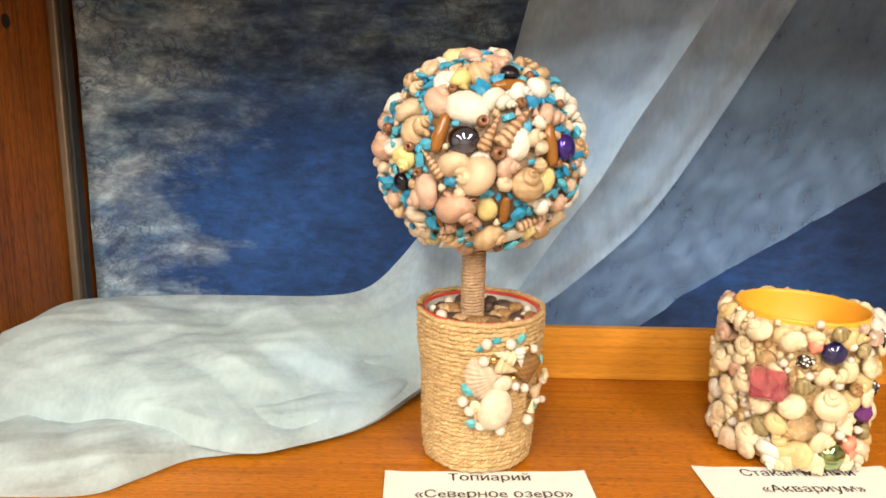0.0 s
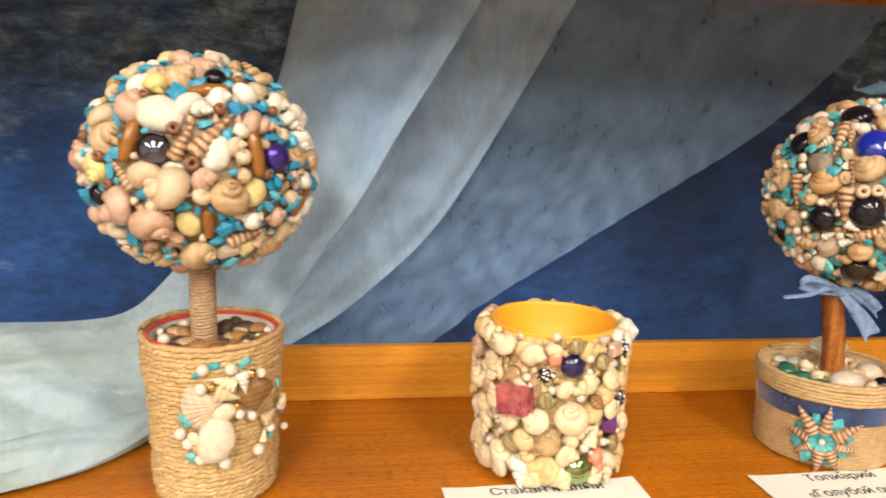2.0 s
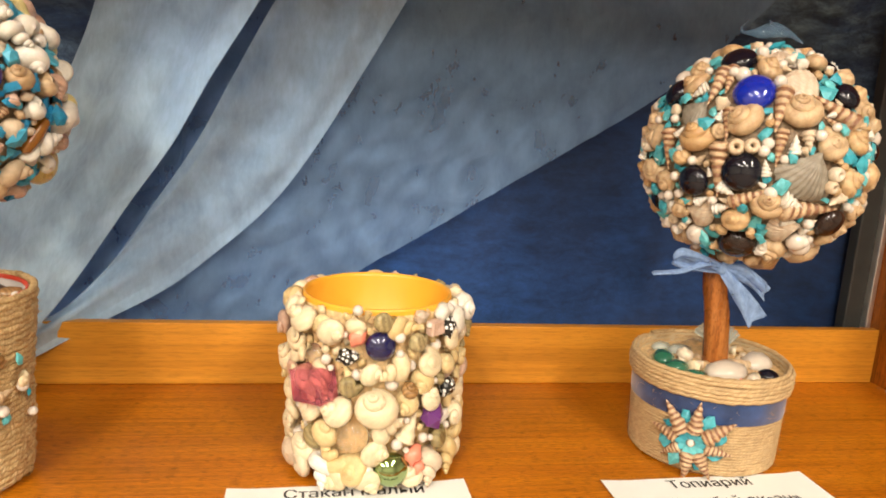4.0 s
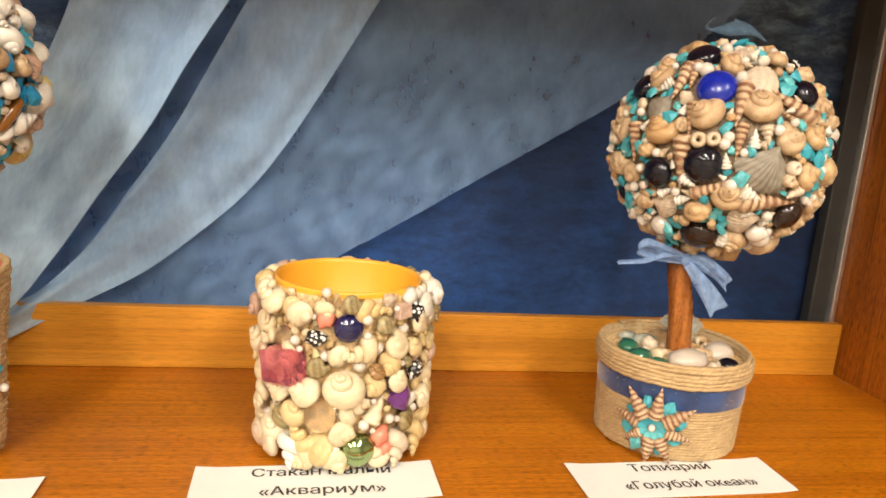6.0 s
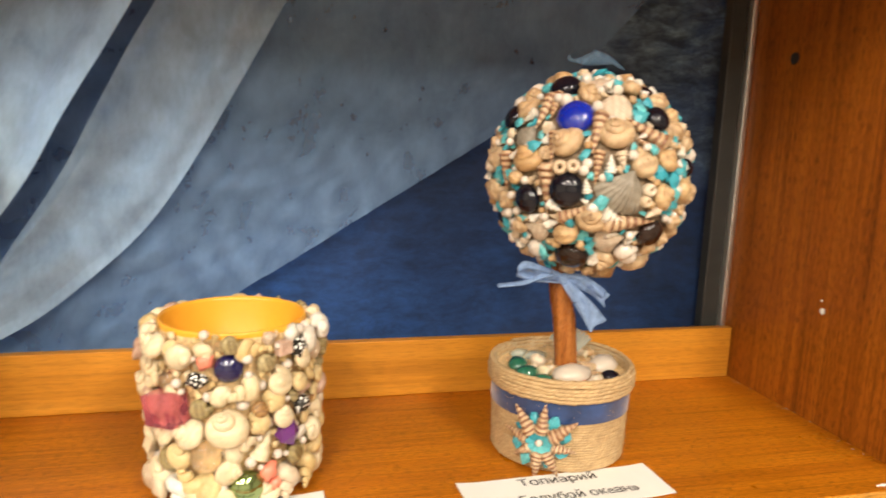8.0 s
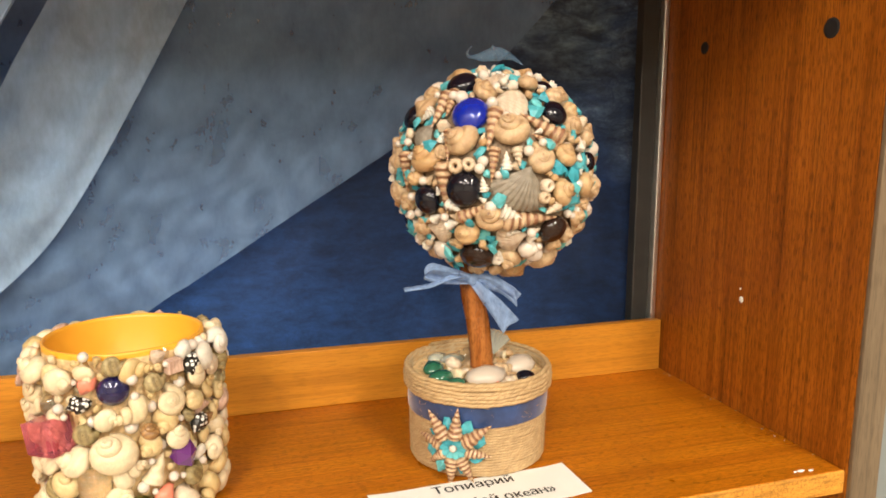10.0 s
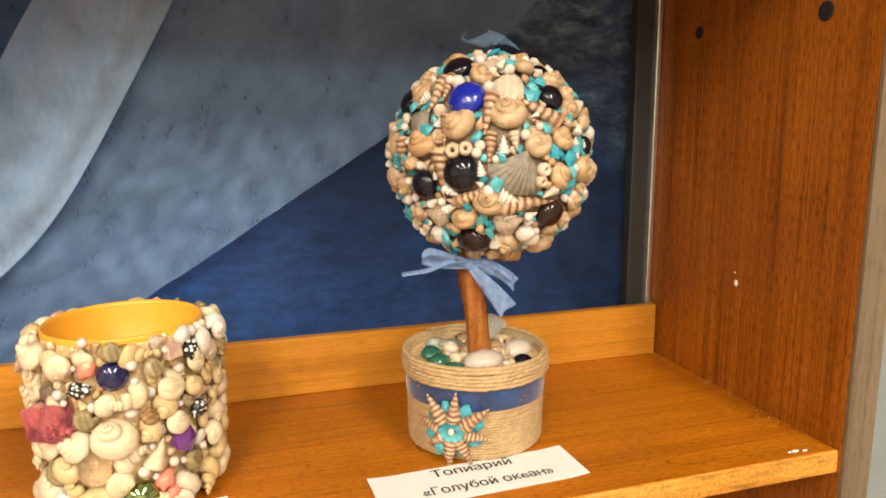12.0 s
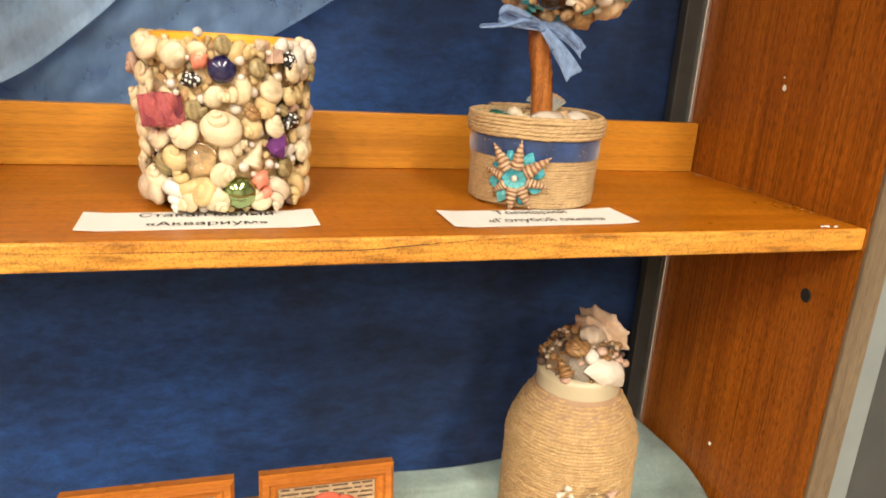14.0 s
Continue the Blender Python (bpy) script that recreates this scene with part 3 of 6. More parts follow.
# ---- small pieces: meshes of unit size, lying on z = 0, long axis along x ----
def shell_mat(name, low, high, rough=0.32, bands=0.0, band_color=(0.2, 0.09, 0.05), band_scale=9.0, mottles=0.3, whorl=1.0):
    m = material(name, low, rough)
    v = coords(m)
    col = mix(m, random_value(m), (*low, 1), (*high, 1))
    f = noise_tex(m, v, 3.2, 5, 0.65, 0.6)
    col = mix(m, 0.9, col, ramp(m, f, [(0.32, grey(1 - mottles)), (0.66, grey(1.08))]), "MULTIPLY")
    if bands:
        sep = node(m, "SeparateXYZ", {"Vector": v})
        ph = maths(m, "ADD", maths(m, "MULTIPLY", sep.outputs[0], band_scale), maths(m, "MULTIPLY", f, 0.9))
        tri = maths(m, "PINGPONG", ph, 0.5)
        col = mix(m, maths(m, "MULTIPLY", ramp(m, tri, [(0.12, grey(1)), (0.34, grey(0))]), bands), col, (*band_color, 1))
    # brown line along the whorls, with the shade of their creases painted in
    band = node(m, "Attribute")
    band.attribute_name = "stripe"
    col = mix(m, maths(m, "MULTIPLY", band.outputs["Fac"], whorl), col, mix(m, 1.0, col, (0.36, 0.20, 0.10), "MULTIPLY"))
    fine = noise_tex(m, v, 26, 3, 0.6)
    col = mix(m, 0.4, col, ramp(m, fine, [(0.35, grey(0.78)), (0.6, grey(1.05))]), "MULTIPLY")
    link(m, col, "Base Color")
    bump(m, fine, 0.22, 0.02)
    bsdf(m).inputs["Subsurface Weight"].default_value = 0.08
    bsdf(m).inputs["Subsurface Radius"].default_value = (0.3, 0.2, 0.12)
    bsdf(m).inputs["Subsurface Scale"].default_value = 0.004
    return m


CREAM = shell_mat("cream shell", (0.62, 0.47, 0.31), (0.74, 0.63, 0.49), 0.34, 0.15, (0.5, 0.36, 0.22), 5, 0.2, 0.5)
YELLOW_CREAM = shell_mat("yellowish cream shell", (0.66, 0.48, 0.22), (0.72, 0.56, 0.30), 0.30, 0.15, (0.5, 0.34, 0.14), 5, 0.2, 0.35)
IVORY = shell_mat("ivory shell", (0.74, 0.59, 0.37), (0.82, 0.70, 0.49), 0.32, 0.15, (0.55, 0.38, 0.16), 5, 0.2, 0.35)
TAN = shell_mat("tan shell", (0.55, 0.37, 0.20), (0.70, 0.52, 0.32), 0.36, 0.35, (0.30, 0.15, 0.07), 4, 0.3)
PINK = shell_mat("pinkish shell", (0.58, 0.36, 0.25), (0.66, 0.47, 0.37), 0.32, 0.25, (0.40, 0.20, 0.14), 4, 0.3)
YELLOW = shell_mat("yellow shell", (0.76, 0.62, 0.24), (0.80, 0.70, 0.38), 0.32, 0.1, (0.6, 0.42, 0.12), 4, 0.2)
WHITE = shell_mat("white shell", (0.72, 0.66, 0.56), (0.82, 0.78, 0.71), 0.35, 0.1, (0.6, 0.5, 0.4), 5, 0.15, 0.4)
AUGER = shell_mat("banded auger shell", (0.56, 0.36, 0.20), (0.66, 0.47, 0.29), 0.28, 0.9, (0.20, 0.075, 0.035), 6.5, 0.3)
FAN_GREY = shell_mat("grey ribbed shell", (0.28, 0.24, 0.19), (0.36, 0.32, 0.25), 0.4, 0.3, (0.18, 0.14, 0.10), 5, 0.35)
FAN_BEIGE = shell_mat("beige ribbed shell", (0.60, 0.47, 0.35), (0.68, 0.57, 0.44), 0.38, 0.3, (0.44, 0.28, 0.17), 5, 0.3)
OLIVE = shell_mat("olive brown polished shell", (0.36, 0.28, 0.12), (0.54, 0.44, 0.23), 0.2, 0.4, (0.12, 0.08, 0.04), 5, 0.4)
BROWN_SHELL = shell_mat("brown shell", (0.32, 0.16, 0.05), (0.46, 0.26, 0.10), 0.24, 0.5, (0.12, 0.06, 0.03), 6, 0.4)
PEACH = shell_mat("peach conch", (0.74, 0.54, 0.36), (0.80, 0.64, 0.48), 0.36, 0.3, (0.55, 0.28, 0.14), 5, 0.35)
AMBER = plain("amber stone", (0.55, 0.36, 0.18), 0.12, 0, 60, 0.3)
BEAN = plain("polished brown bean", (0.30, 0.12, 0.022), 0.14, 0, 120, 0.5)
BEAD = plain("brown wooden bead", (0.22, 0.10, 0.05), 0.25, 0, 200, 0.3)
PEARL = plain("white pearl", (0.66, 0.58, 0.50), 0.16, 0.0, 120, 0.08, Coat_Weight=0.6)
GOLD = plain("gold bead", (0.85, 0.58, 0.25), 0.16, 1.0, 100, 0.1)
def turquoise(name, low, high):
    m = material(name, low, 0.42)
    f = noise_tex(m, coords(m), 2.5, 4, 0.6)
    c = mix(m, random_value(m), (*low, 1), (*high, 1))
    link(m, mix(m, 0.8, c, ramp(m, f, [(0.3, grey(0.6)), (0.65, grey(1.15))]), "MULTIPLY"), "Base Color")
    return m


TURQUOISE = turquoise("turquoise chip", (0.03, 0.32, 0.42), (0.14, 0.52, 0.54))
TURQUOISE_BLUE = turquoise("blue turquoise chip", (0.012, 0.24, 0.46), (0.10, 0.46, 0.60))
BLUE_CHIP = plain("bright blue chip", (0.02, 0.24, 0.48), 0.4, 0, 200, 0.3)
BLACK_GEM = plain("black glass gem", (0.006, 0.006, 0.012), 0.03, 0, 30, 0.2)
BROWN_GEM = plain("smoky brown gem", (0.025, 0.013, 0.010), 0.04, 0, 30, 0.3)
STEEL_GEM = plain("dark mirrored gem", (0.16, 0.17, 0.24), 0.02, 1.0, 60, 0.2)
BLUE_GEM = material("cobalt glass gem", (0.010, 0.045, 0.75), 0.02, 0, Transmission_Weight=0.6, IOR=1.5, Coat_Weight=0.6)
NAVY_GEM = material("navy glass gem", (0.005, 0.006, 0.085), 0.03, 0, Transmission_Weight=0.35, IOR=1.5, Coat_Weight=1.0)
GREEN_GEM = material("green lustre gem", (0.34, 0.46, 0.20), 0.04, 1.0, Coat_Weight=0.5)
CLEAR_GEM = material("clear glass gem", (1.0, 0.94, 0.82), 0.02, 0, Transmission_Weight=0.96, IOR=1.22, Coat_Weight=1.0)
PURPLE_GEM = material("purple glass stone", (0.22, 0.06, 0.30), 0.05, 0, Transmission_Weight=0.4, IOR=1.5)
ROSE_GEM = material("rose glass crystal", (0.92, 0.28, 0.38), 0.04, 0, Transmission_Weight=0.85, IOR=1.35)
CORAL = plain("coral pink bead", (0.85, 0.26, 0.17), 0.3, 0, 60, 0.2)
SEA_GLASS = material("frosted sea glass", (0.72, 0.82, 0.78), 0.2, 0, Transmission_Weight=0.7, IOR=1.4)
GREEN_GLASS = material("dark green glass pebble", (0.02, 0.12, 0.07), 0.08, 0, Coat_Weight=1.0)
SPOTTED = material("black and white spotted shell", (0.8, 0.8, 0.78), 0.25)
_d = node(SPOTTED, "TexVoronoi", {"Vector": coords(SPOTTED), "Scale": 5.5}).outputs["Distance"]
link(SPOTTED, ramp(SPOTTED, _d, [(0.36, (0.85, 0.83, 0.78)), (0.43, (0.02, 0.018, 0.016))]), "Base Color")

SHAPES = {}
STRIPES = {}


def keep(name, verts, faces, smooth=True):
    SHAPES[name] = ([tuple(v) for v in verts], [tuple(q) for q in faces], smooth)


def snail(name, turns, growth, rise, fat, sides=11, steps=18, inner=0.0):
    """Spiral tube that widens turn by turn; its spire points along z."""
    n = int(turns * steps) + 1
    verts = []
    for i in range(n):
        back = (n - 1 - i) / steps
        k = growth ** (-back)
        a = -2 * math.pi * back
        mid = Vector((math.cos(a), math.sin(a), 0)) * (0.5 * (1 - fat) * 2 * 0.55) * k
        tube = 0.5 * fat * k
        h = rise * (1 - k)
        for j in range(sides):
            b = 2 * math.pi * j / sides
            out = Vector((math.cos(a), math.sin(a), 0))
            verts.append(mid + out * (tube * math.cos(b)) + Vector((0, 0, h + tube * 1.05 * math.sin(b))))
    faces = grid_faces(n, sides, True)
    faces.append(tuple(range(sides - 1, -1, -1)))
    faces.append(tuple((n - 1) * sides + j for j in range(sides)))
    low = min(v.z for v in verts)
    keep(name, [v - Vector((0, 0, low)) for v in verts], faces)
    STRIPES[name] = [max(0.0, math.cos(2 * math.pi * (j % sides) / sides - 2.5)) ** 3 * (1.0 if (n - 1 - i) / steps >= inner else 0.0) for i in range(n) for j in range(sides)]


def lying(name, source, lean):
    """A snail shell on its side: the spire points along x, lifted by what lean lacks of a right angle."""
    verts, faces, smooth = SHAPES[source]
    turn = pose(0, 0, 0, 0, lean, 0)
    turned = [turn @ Vector(v) for v in verts]
    wide = max(v.x for v in turned) - min(v.x for v in turned)
    mid, low = (max(v.x for v in turned) + min(v.x for v in turned)) / 2, min(v.z for v in turned)
    keep(name, [Vector((v.x - mid, v.y, (v.z - low) - 0.12 * wide)) / wide for v in turned], faces, smooth)
    STRIPES[name] = STRIPES[source]


snail("whorl_round", 3.3, 1.95, 0.72, 0.60, 13, 17)
snail("whorl_wide", 3.0, 2.3, 0.60, 0.66, 13, 17)
snail("whorl_tall", 4.0, 1.70, 1.05, 0.55, 12, 16)
lying("snail_round", "whorl_round", 48)
lying("snail_wide", "whorl_wide", 58)
lying("snail_tall", "whorl_tall", 68)
snail("natica", 3.2, 2.7, 0.34, 0.76, 14, 20, 0.9)
snail("viv", 4.0, 1.72, 0.60, 0.50, 12, 18)
snail("moon", 3.5, 1.95, 0.46, 0.62)
snail("moon_tall", 4.0, 1.8, 0.80, 0.56)
snail("moon_flat", 3.5, 1.95, 0.30, 0.56)


def auger(name, whorls, base, bulge, nu=44, nv=12, spikes=0):
    """Long tapering spire lying along x, tip at +x."""
    verts = []
    for i in range(nu):
        u = i / (nu - 1)
        for j in range(nv):
            a = 2 * math.pi * j / nv
            ph = (u ** 0.85 * whorls + a / (2 * math.pi)) % 1.0
            r = base * (1 - u) ** 0.85 * (1 + bulge * (math.sin(math.pi * ph) ** 0.7 - 0.5)) + 0.004
            if u < 0.08:
                r *= 0.55 + 0.45 * u / 0.08
            if spikes:
                r *= 1 + 0.18 * max(0, math.cos(spikes * a)) * (ph > 0.35)
            verts.append((u - 0.5, r * math.cos(a), base * 0.8 + r * math.sin(a)))
    faces = grid_faces(nu, nv, True) + [tuple(range(nv - 1, -1, -1)), tuple((nu - 1) * nv + j for j in range(nv))]
    keep(name, verts, faces)


auger("auger", 8, 0.18, 0.32)
auger("turret", 5, 0.25, 0.34)
auger("whelk", 4.5, 0.30, 0.38, 30, 14, 7)
auger("cone", 3.0, 0.34, 0.16, 26, 14)
auger("conch", 3.6, 0.46, 0.40, 44, 36, 9)


def fan(name, ribs, dome, depth_bump, wide=62):
    nr, na = 9, ribs * 4 + 1
    verts, faces = [], []
    for i in range(nr):
        r = i / (nr - 1)
        for j in range(na):
            s = 2 * j / (na - 1) - 1
            a = math.radians(wide) * s
            rim = 0.94 * (1 - 0.10 * abs(s) ** 3) * (1 + 0.015 * math.cos(ribs * math.pi * (s + 1)))
            z = dome * math.sin(math.pi * min(1, 0.12 + 0.8 * r)) ** 0.8 * (1 - 0.75 * s * s) + depth_bump * r * math.cos(ribs * math.pi * (s + 1))
            if i == nr - 1:
                z = 0.0
            verts.append((rim * r * math.cos(a) - 0.45, rim * r * math.sin(a), max(0.0, z)))
    keep(name, verts, [q[::-1] for q in grid_faces(nr, na)])


fan("scallop", 11, 0.24, 0.022, 50)
fan("clam", 3, 0.30, 0.004, 74)


def ball_shape(name, sub, sx, sy, sz, lump=0.0, seed=0, smooth=True, sink=0.5):
    bm = bmesh.new()
    bmesh.ops.create_icosphere(bm, subdivisions=sub, radius=0.5)
    for v in bm.verts:
        k = 1 + lump * noise.noise(v.co * 3.1 + Vector((seed, seed * 2.3, 0)))
        v.co = Vector((v.co.x * sx * k, v.co.y * sy * k, v.co.z * sz * k + sz * sink * 0.5))
    bm.verts.index_update()
    keep(name, [v.co.copy() for v in bm.verts], [[v.index for v in q.verts] for q in bm.faces], smooth)
    bm.free()


ball_shape("gem", 3, 1, 1, 0.68, 0.02, 1, True, 0.4)
ball_shape("pearl", 2, 1, 1, 1, 0, 0, True, 0.6)
ball_shape("pebble", 2, 1, 0.72, 0.5, 0.25, 4, True, 0.5)
ball_shape("ovoid", 3, 1, 0.74, 0.56, 0.12, 2, True, 0.6)
ball_shape("nub", 2, 0.85, 0.7, 0.6, 0.55, 7, True, 0.6)
for k in range(4):
    ball_shape("chip_%d" % k, 1, 1, 0.62 + 0.08 * k, 0.42, 0.75, 3 + k * 5, False, 0.5)
ball_shape("crystal", 1, 1, 0.95, 0.7, 0.25, 9, False, 0.5)


def block_shape(name, seed):
    """Rough-cut crystal block with broad facets."""
    bm = box_bm((-0.5, -0.48, 0), (0.5, 0.48, 0.75), 0.07, 1)
    rnd = random.Random(seed)
    for v in bm.verts:
        v.co += Vector((rnd.uniform(-0.06, 0.06), rnd.uniform(-0.06, 0.06), rnd.uniform(-0.06, 0.06) if v.co.z > 0.2 else 0))
    bm.verts.index_update()
    keep(name, [v.co.copy() for v in bm.verts], [[v.index for v in q.verts] for q in bm.faces], False)
    bm.free()


block_shape("block", 4)


def bean_shape(name, length, thick, n=18, sides=12):
    verts = []
    for i in range(n):
        u = i / (n - 1)
        r = thick * (0.45 + 0.55 * math.sin(math.pi * (0.02 + 0.96 * u)) ** 0.6)
        if i in (0, n - 1):
            r *= 0.45
        for j in range(sides):
            a = 2 * math.pi * j / sides
            verts.append(((u - 0.5) * length, r * math.cos(a), thick * 0.8 + r * math.sin(a)))
    keep(name, verts, grid_faces(n, sides, True) + [tuple(range(sides - 1, -1, -1)), tuple((n - 1) * sides + j for j in range(sides))])


bean_shape("bean", 1.0, 0.17)


def bead_shape():
    """Round bead, threaded hole facing out."""
    n, s = 14, 9
    verts = []
    for i in range(n):
        a = 2 * math.pi * i / n
        for j in range(s):
            b = 2 * math.pi * j / s
            r = 0.30 + 0.20 * math.cos(b)
            verts.append((r * math.cos(a), r * math.sin(a), 0.42 + 0.40 * math.sin(b)))
    faces = [(i * s + j, ((i + 1) % n) * s + j, ((i + 1) % n) * s + (j + 1) % s, i * s + (j + 1) % s) for i in range(n) for j in range(s)]
    keep("bead", verts, faces)


bead_shape()
MESHES = {}


def piece(name, shape, mat, parent, m, label=""):
    """One glued-on piece as an object of its own; alike pieces share their mesh."""
    key = (shape, mat.name)
    if key not in MESHES:
        verts, faces, smooth = SHAPES[shape]
        me = bpy.data.meshes.new(name)
        me.from_pydata(verts, [], faces)
        me.polygons.foreach_set("use_smooth", [smooth] * len(me.polygons))
        if shape in STRIPES:
            me.attributes.new("stripe", "FLOAT", "POINT").data.foreach_set("value", STRIPES[shape])
        me.materials.append(mat)
        MESHES[key] = me
    ob = new(name, MESHES[key])
    ob.parent = parent
    ob.matrix_local = m
    if label:
        tagged(ob, label)
    return ob


def on_ball(az, el, radius, angle=0.0, size=0.01, tilt=0.0, sink=0.0, squash=1.0):
    """Pose on a ball about the origin: az from the front towards +x, el up, angle within the surface; degrees and metres."""
    a, e = radians(az), radians(el)
    n = Vector((math.sin(a) * math.cos(e), -math.cos(a) * math.cos(e), math.sin(e)))
    east = Vector((math.cos(a), math.sin(a), 0))
    up = n.cross(east)
    return _pose(n * (radius - sink), east, up, n, angle, size, tilt, squash)


def on_drum(az, z, radius, angle=0.0, size=0.01, tilt=0.0, sink=0.0, squash=1.0):
    a = radians(az)
    n = Vector((math.sin(a), -math.cos(a), 0))
    east = Vector((math.cos(a), math.sin(a), 0))
    return _pose(n * (radius - sink) + Vector((0, 0, z)), east, Vector((0, 0, 1)), n, angle, size, tilt, squash)


def on_flat(x, y, z, angle=0.0, size=0.01, tilt=0.0, squash=1.0):
    return _pose(Vector((x, y, z)), Vector((1, 0, 0)), Vector((0, 1, 0)), Vector((0, 0, 1)), angle, size, tilt, squash)


def _pose(place, east, up, n, angle, size, tilt, squash):
    rot = Matrix((east, up, n)).transposed().to_4x4()
    lift = Matrix.Translation((0, 0, 0.27 * abs(math.sin(radians(tilt)))))
    return Matrix.Translation(place) @ rot @ pose(0, 0, 0, 0, 0, angle) @ Matrix.Diagonal((size, size, size * squash, 1)) @ lift @ pose(0, 0, 0, 0, tilt, 0)


def spread(n, seed):
    """n directions evenly over a ball, shaken a little."""
    rnd = random.Random(seed)
    out = []
    for i in range(n):
        z = 1 - 2 * (i + 0.5) / n
        a = i * 2.399963 + rnd.uniform(-0.05, 0.05)
        out.append((math.degrees(math.atan2(math.sin(a), math.cos(a))), math.degrees(math.asin(max(-1, min(1, z + rnd.uniform(-0.01, 0.01)))))))
    rnd.shuffle(out)
    return out


def direction(az, el):
    a, e = radians(az), radians(el)
    return Vector((math.sin(a) * math.cos(e), -math.cos(a) * math.cos(e), math.sin(e)))


OUTLINES = {}


class Skin:
    """Which points of a core surface are hidden under pieces already; laid: brings a vertex down on to the surface."""

    def __init__(self, points, laid):
        self.points, self.laid = np.array(points), laid
        self.hidden = np.zeros(len(points), bool)

    def mark(self, shape, m, reach=0.0014):
        rot = np.array(m.to_3x3())
        if shape not in OUTLINES:
            verts = np.array(SHAPES[shape][0])
            OUTLINES[shape] = np.vstack([verts] + [verts[list(q)].mean(axis=0) for q in SHAPES[shape][1]])
        verts = self.laid(OUTLINES[shape] @ rot.T + np.array(m.translation))
        if not len(verts):
            return
        mid = verts.mean(axis=0)
        far = np.sqrt(((verts - mid) ** 2).sum(axis=1)).max() + reach
        near = np.nonzero((((self.points - mid) ** 2).sum(axis=1) < far * far) & ~self.hidden)[0]
        if len(near):
            gap = ((self.points[near][:, None, :] - verts[None]) ** 2).sum(axis=2).min(axis=1)
            self.hidden[near[gap < reach * reach]] = True

    def room(self, i):
        """Distance from a bare point to the nearest hidden one."""
        if not self.hidden.any():
            return 1.0
        return math.sqrt(((self.points[self.hidden] - self.points[i]) ** 2).sum(axis=1).min())

    def bare(self, rnd):
        """Bare points, those with most room first."""
        order = [(self.room(i), rnd.random(), int(i)) for i in np.nonzero(~self.hidden)[0]]
        return [i for d, r, i in sorted(order, reverse=True)]


def settle(shape, m, radius, flat=False, most=0.009):
    """Press a piece in until nothing of it stands out past the radius."""
    verts = np.array(SHAPES[shape][0]) @ np.array(m.to_3x3()).T + np.array(m.translation)
    if flat:
        verts[:, 2] = 0
    over = math.sqrt((verts ** 2).sum(axis=1).max()) - radius
    if over > 0:
        n = m.translation.copy()
        if flat:
            n.z = 0
        m = Matrix.Translation(-n.normalized() * min(most, over)) @ m
    return m


class Cover:
    """What already covers a surface: places with their radii, in metres."""

    def __init__(self):
        self.taken = []

    def add(self, p, r):
        self.taken.append((p, r))

    def free(self, p, r, slack=0.8):
        return all((p - q).length > (r + s) * slack for q, s in self.taken)


def rope(name, path_radius, z0, z1, pitch, thick, mat, parent, seed=0, twists=34, sides=7, per_turn=190, label="", rough=0.0006, ply=0.12):
    """Twisted twine wound round and round from z0 up to z1."""
    turns = (z1 - z0) / pitch
    n = int(turns * per_turn)
    verts, strand = [], []
    for i in range(n):
        t = i / per_turn
        a = 2 * math.pi * t
        z = z0 + pitch * t
        wob = noise.noise((math.cos(a) * 2.2, math.sin(a) * 2.2, t * 0.9 + seed))
        R = path_radius(min(1.0, t / turns)) + rough * noise.noise((math.cos(a) * 6, math.sin(a) * 6, t * 3.1 + seed))
        zz = z + pitch * 0.3 * wob
        th = thick * (1 + 0.24 * noise.noise((t * 9.3, seed, 0)))
        o = Vector((math.cos(a), math.sin(a), 0))
        for j in range(sides):
            b = 2 * math.pi * j / sides
            r = th * (1 + ply * math.cos(2 * (b - twists * a)))
            verts.append((o.x * (R + r * math.cos(b)), o.y * (R + r * math.cos(b)), zz + r * 1.05 * math.sin(b)))
            strand.append((R * a, math.cos(b - twists * a), math.sin(b - twists * a)))
    return mesh_object(name, verts, grid_faces(n, sides, True), mat, parent, True, label, strand)


def fuzz(parent, radius, z0, z1, count, mat, seed, length=0.006):
    """Loose fibres that stand off the twine."""
    rnd = random.Random(seed)
    verts, faces = [], []
    for i in range(count):
        a, z = rnd.uniform(0, 2 * math.pi), rnd.uniform(z0, z1)
        o = Vector((math.cos(a), math.sin(a), 0))
        side = Vector((-o.y, o.x, 0))
        p = o * radius((z - z0) / (z1 - z0)) + Vector((0, 0, z))
        d = (side * rnd.uniform(-1, 1) + o * rnd.uniform(0.25, 0.8) + Vector((0, 0, rnd.uniform(-0.7, 0.7)))).normalized() * rnd.uniform(0.35, 1) * length
        w = 0.00007
        k = len(verts)
        bend = o * (-0.25 * d.length)
        for s, wd in ((0, w), (0.5, w), (1, w * 0.4)):
            q = p + d * s + bend * s * s
            verts += [q + side * wd, q - side * 0.5 * wd + Vector((0, 0, wd)), q - side * 0.5 * wd - Vector((0, 0, wd))]
        for s in (0, 3):
            for j in range(3):
                faces.append((k + s + j, k + s + (j + 1) % 3, k + s + 3 + (j + 1) % 3, k + s + 3 + j))
    ob = mesh_object("twine_fuzz", verts, faces, mat, parent, False)
    return tagged(ob, "loose pale jute fibres", kind="stuff")


def lathe(prof, sides=64):
    """Verts and faces of a turned shape; prof: (radius, z) from the inside out."""
    verts = [(r * math.cos(2 * math.pi * j / sides), r * math.sin(2 * math.pi * j / sides), z) for r, z in prof for j in range(sides)]
    return verts, grid_faces(len(prof), sides, True)


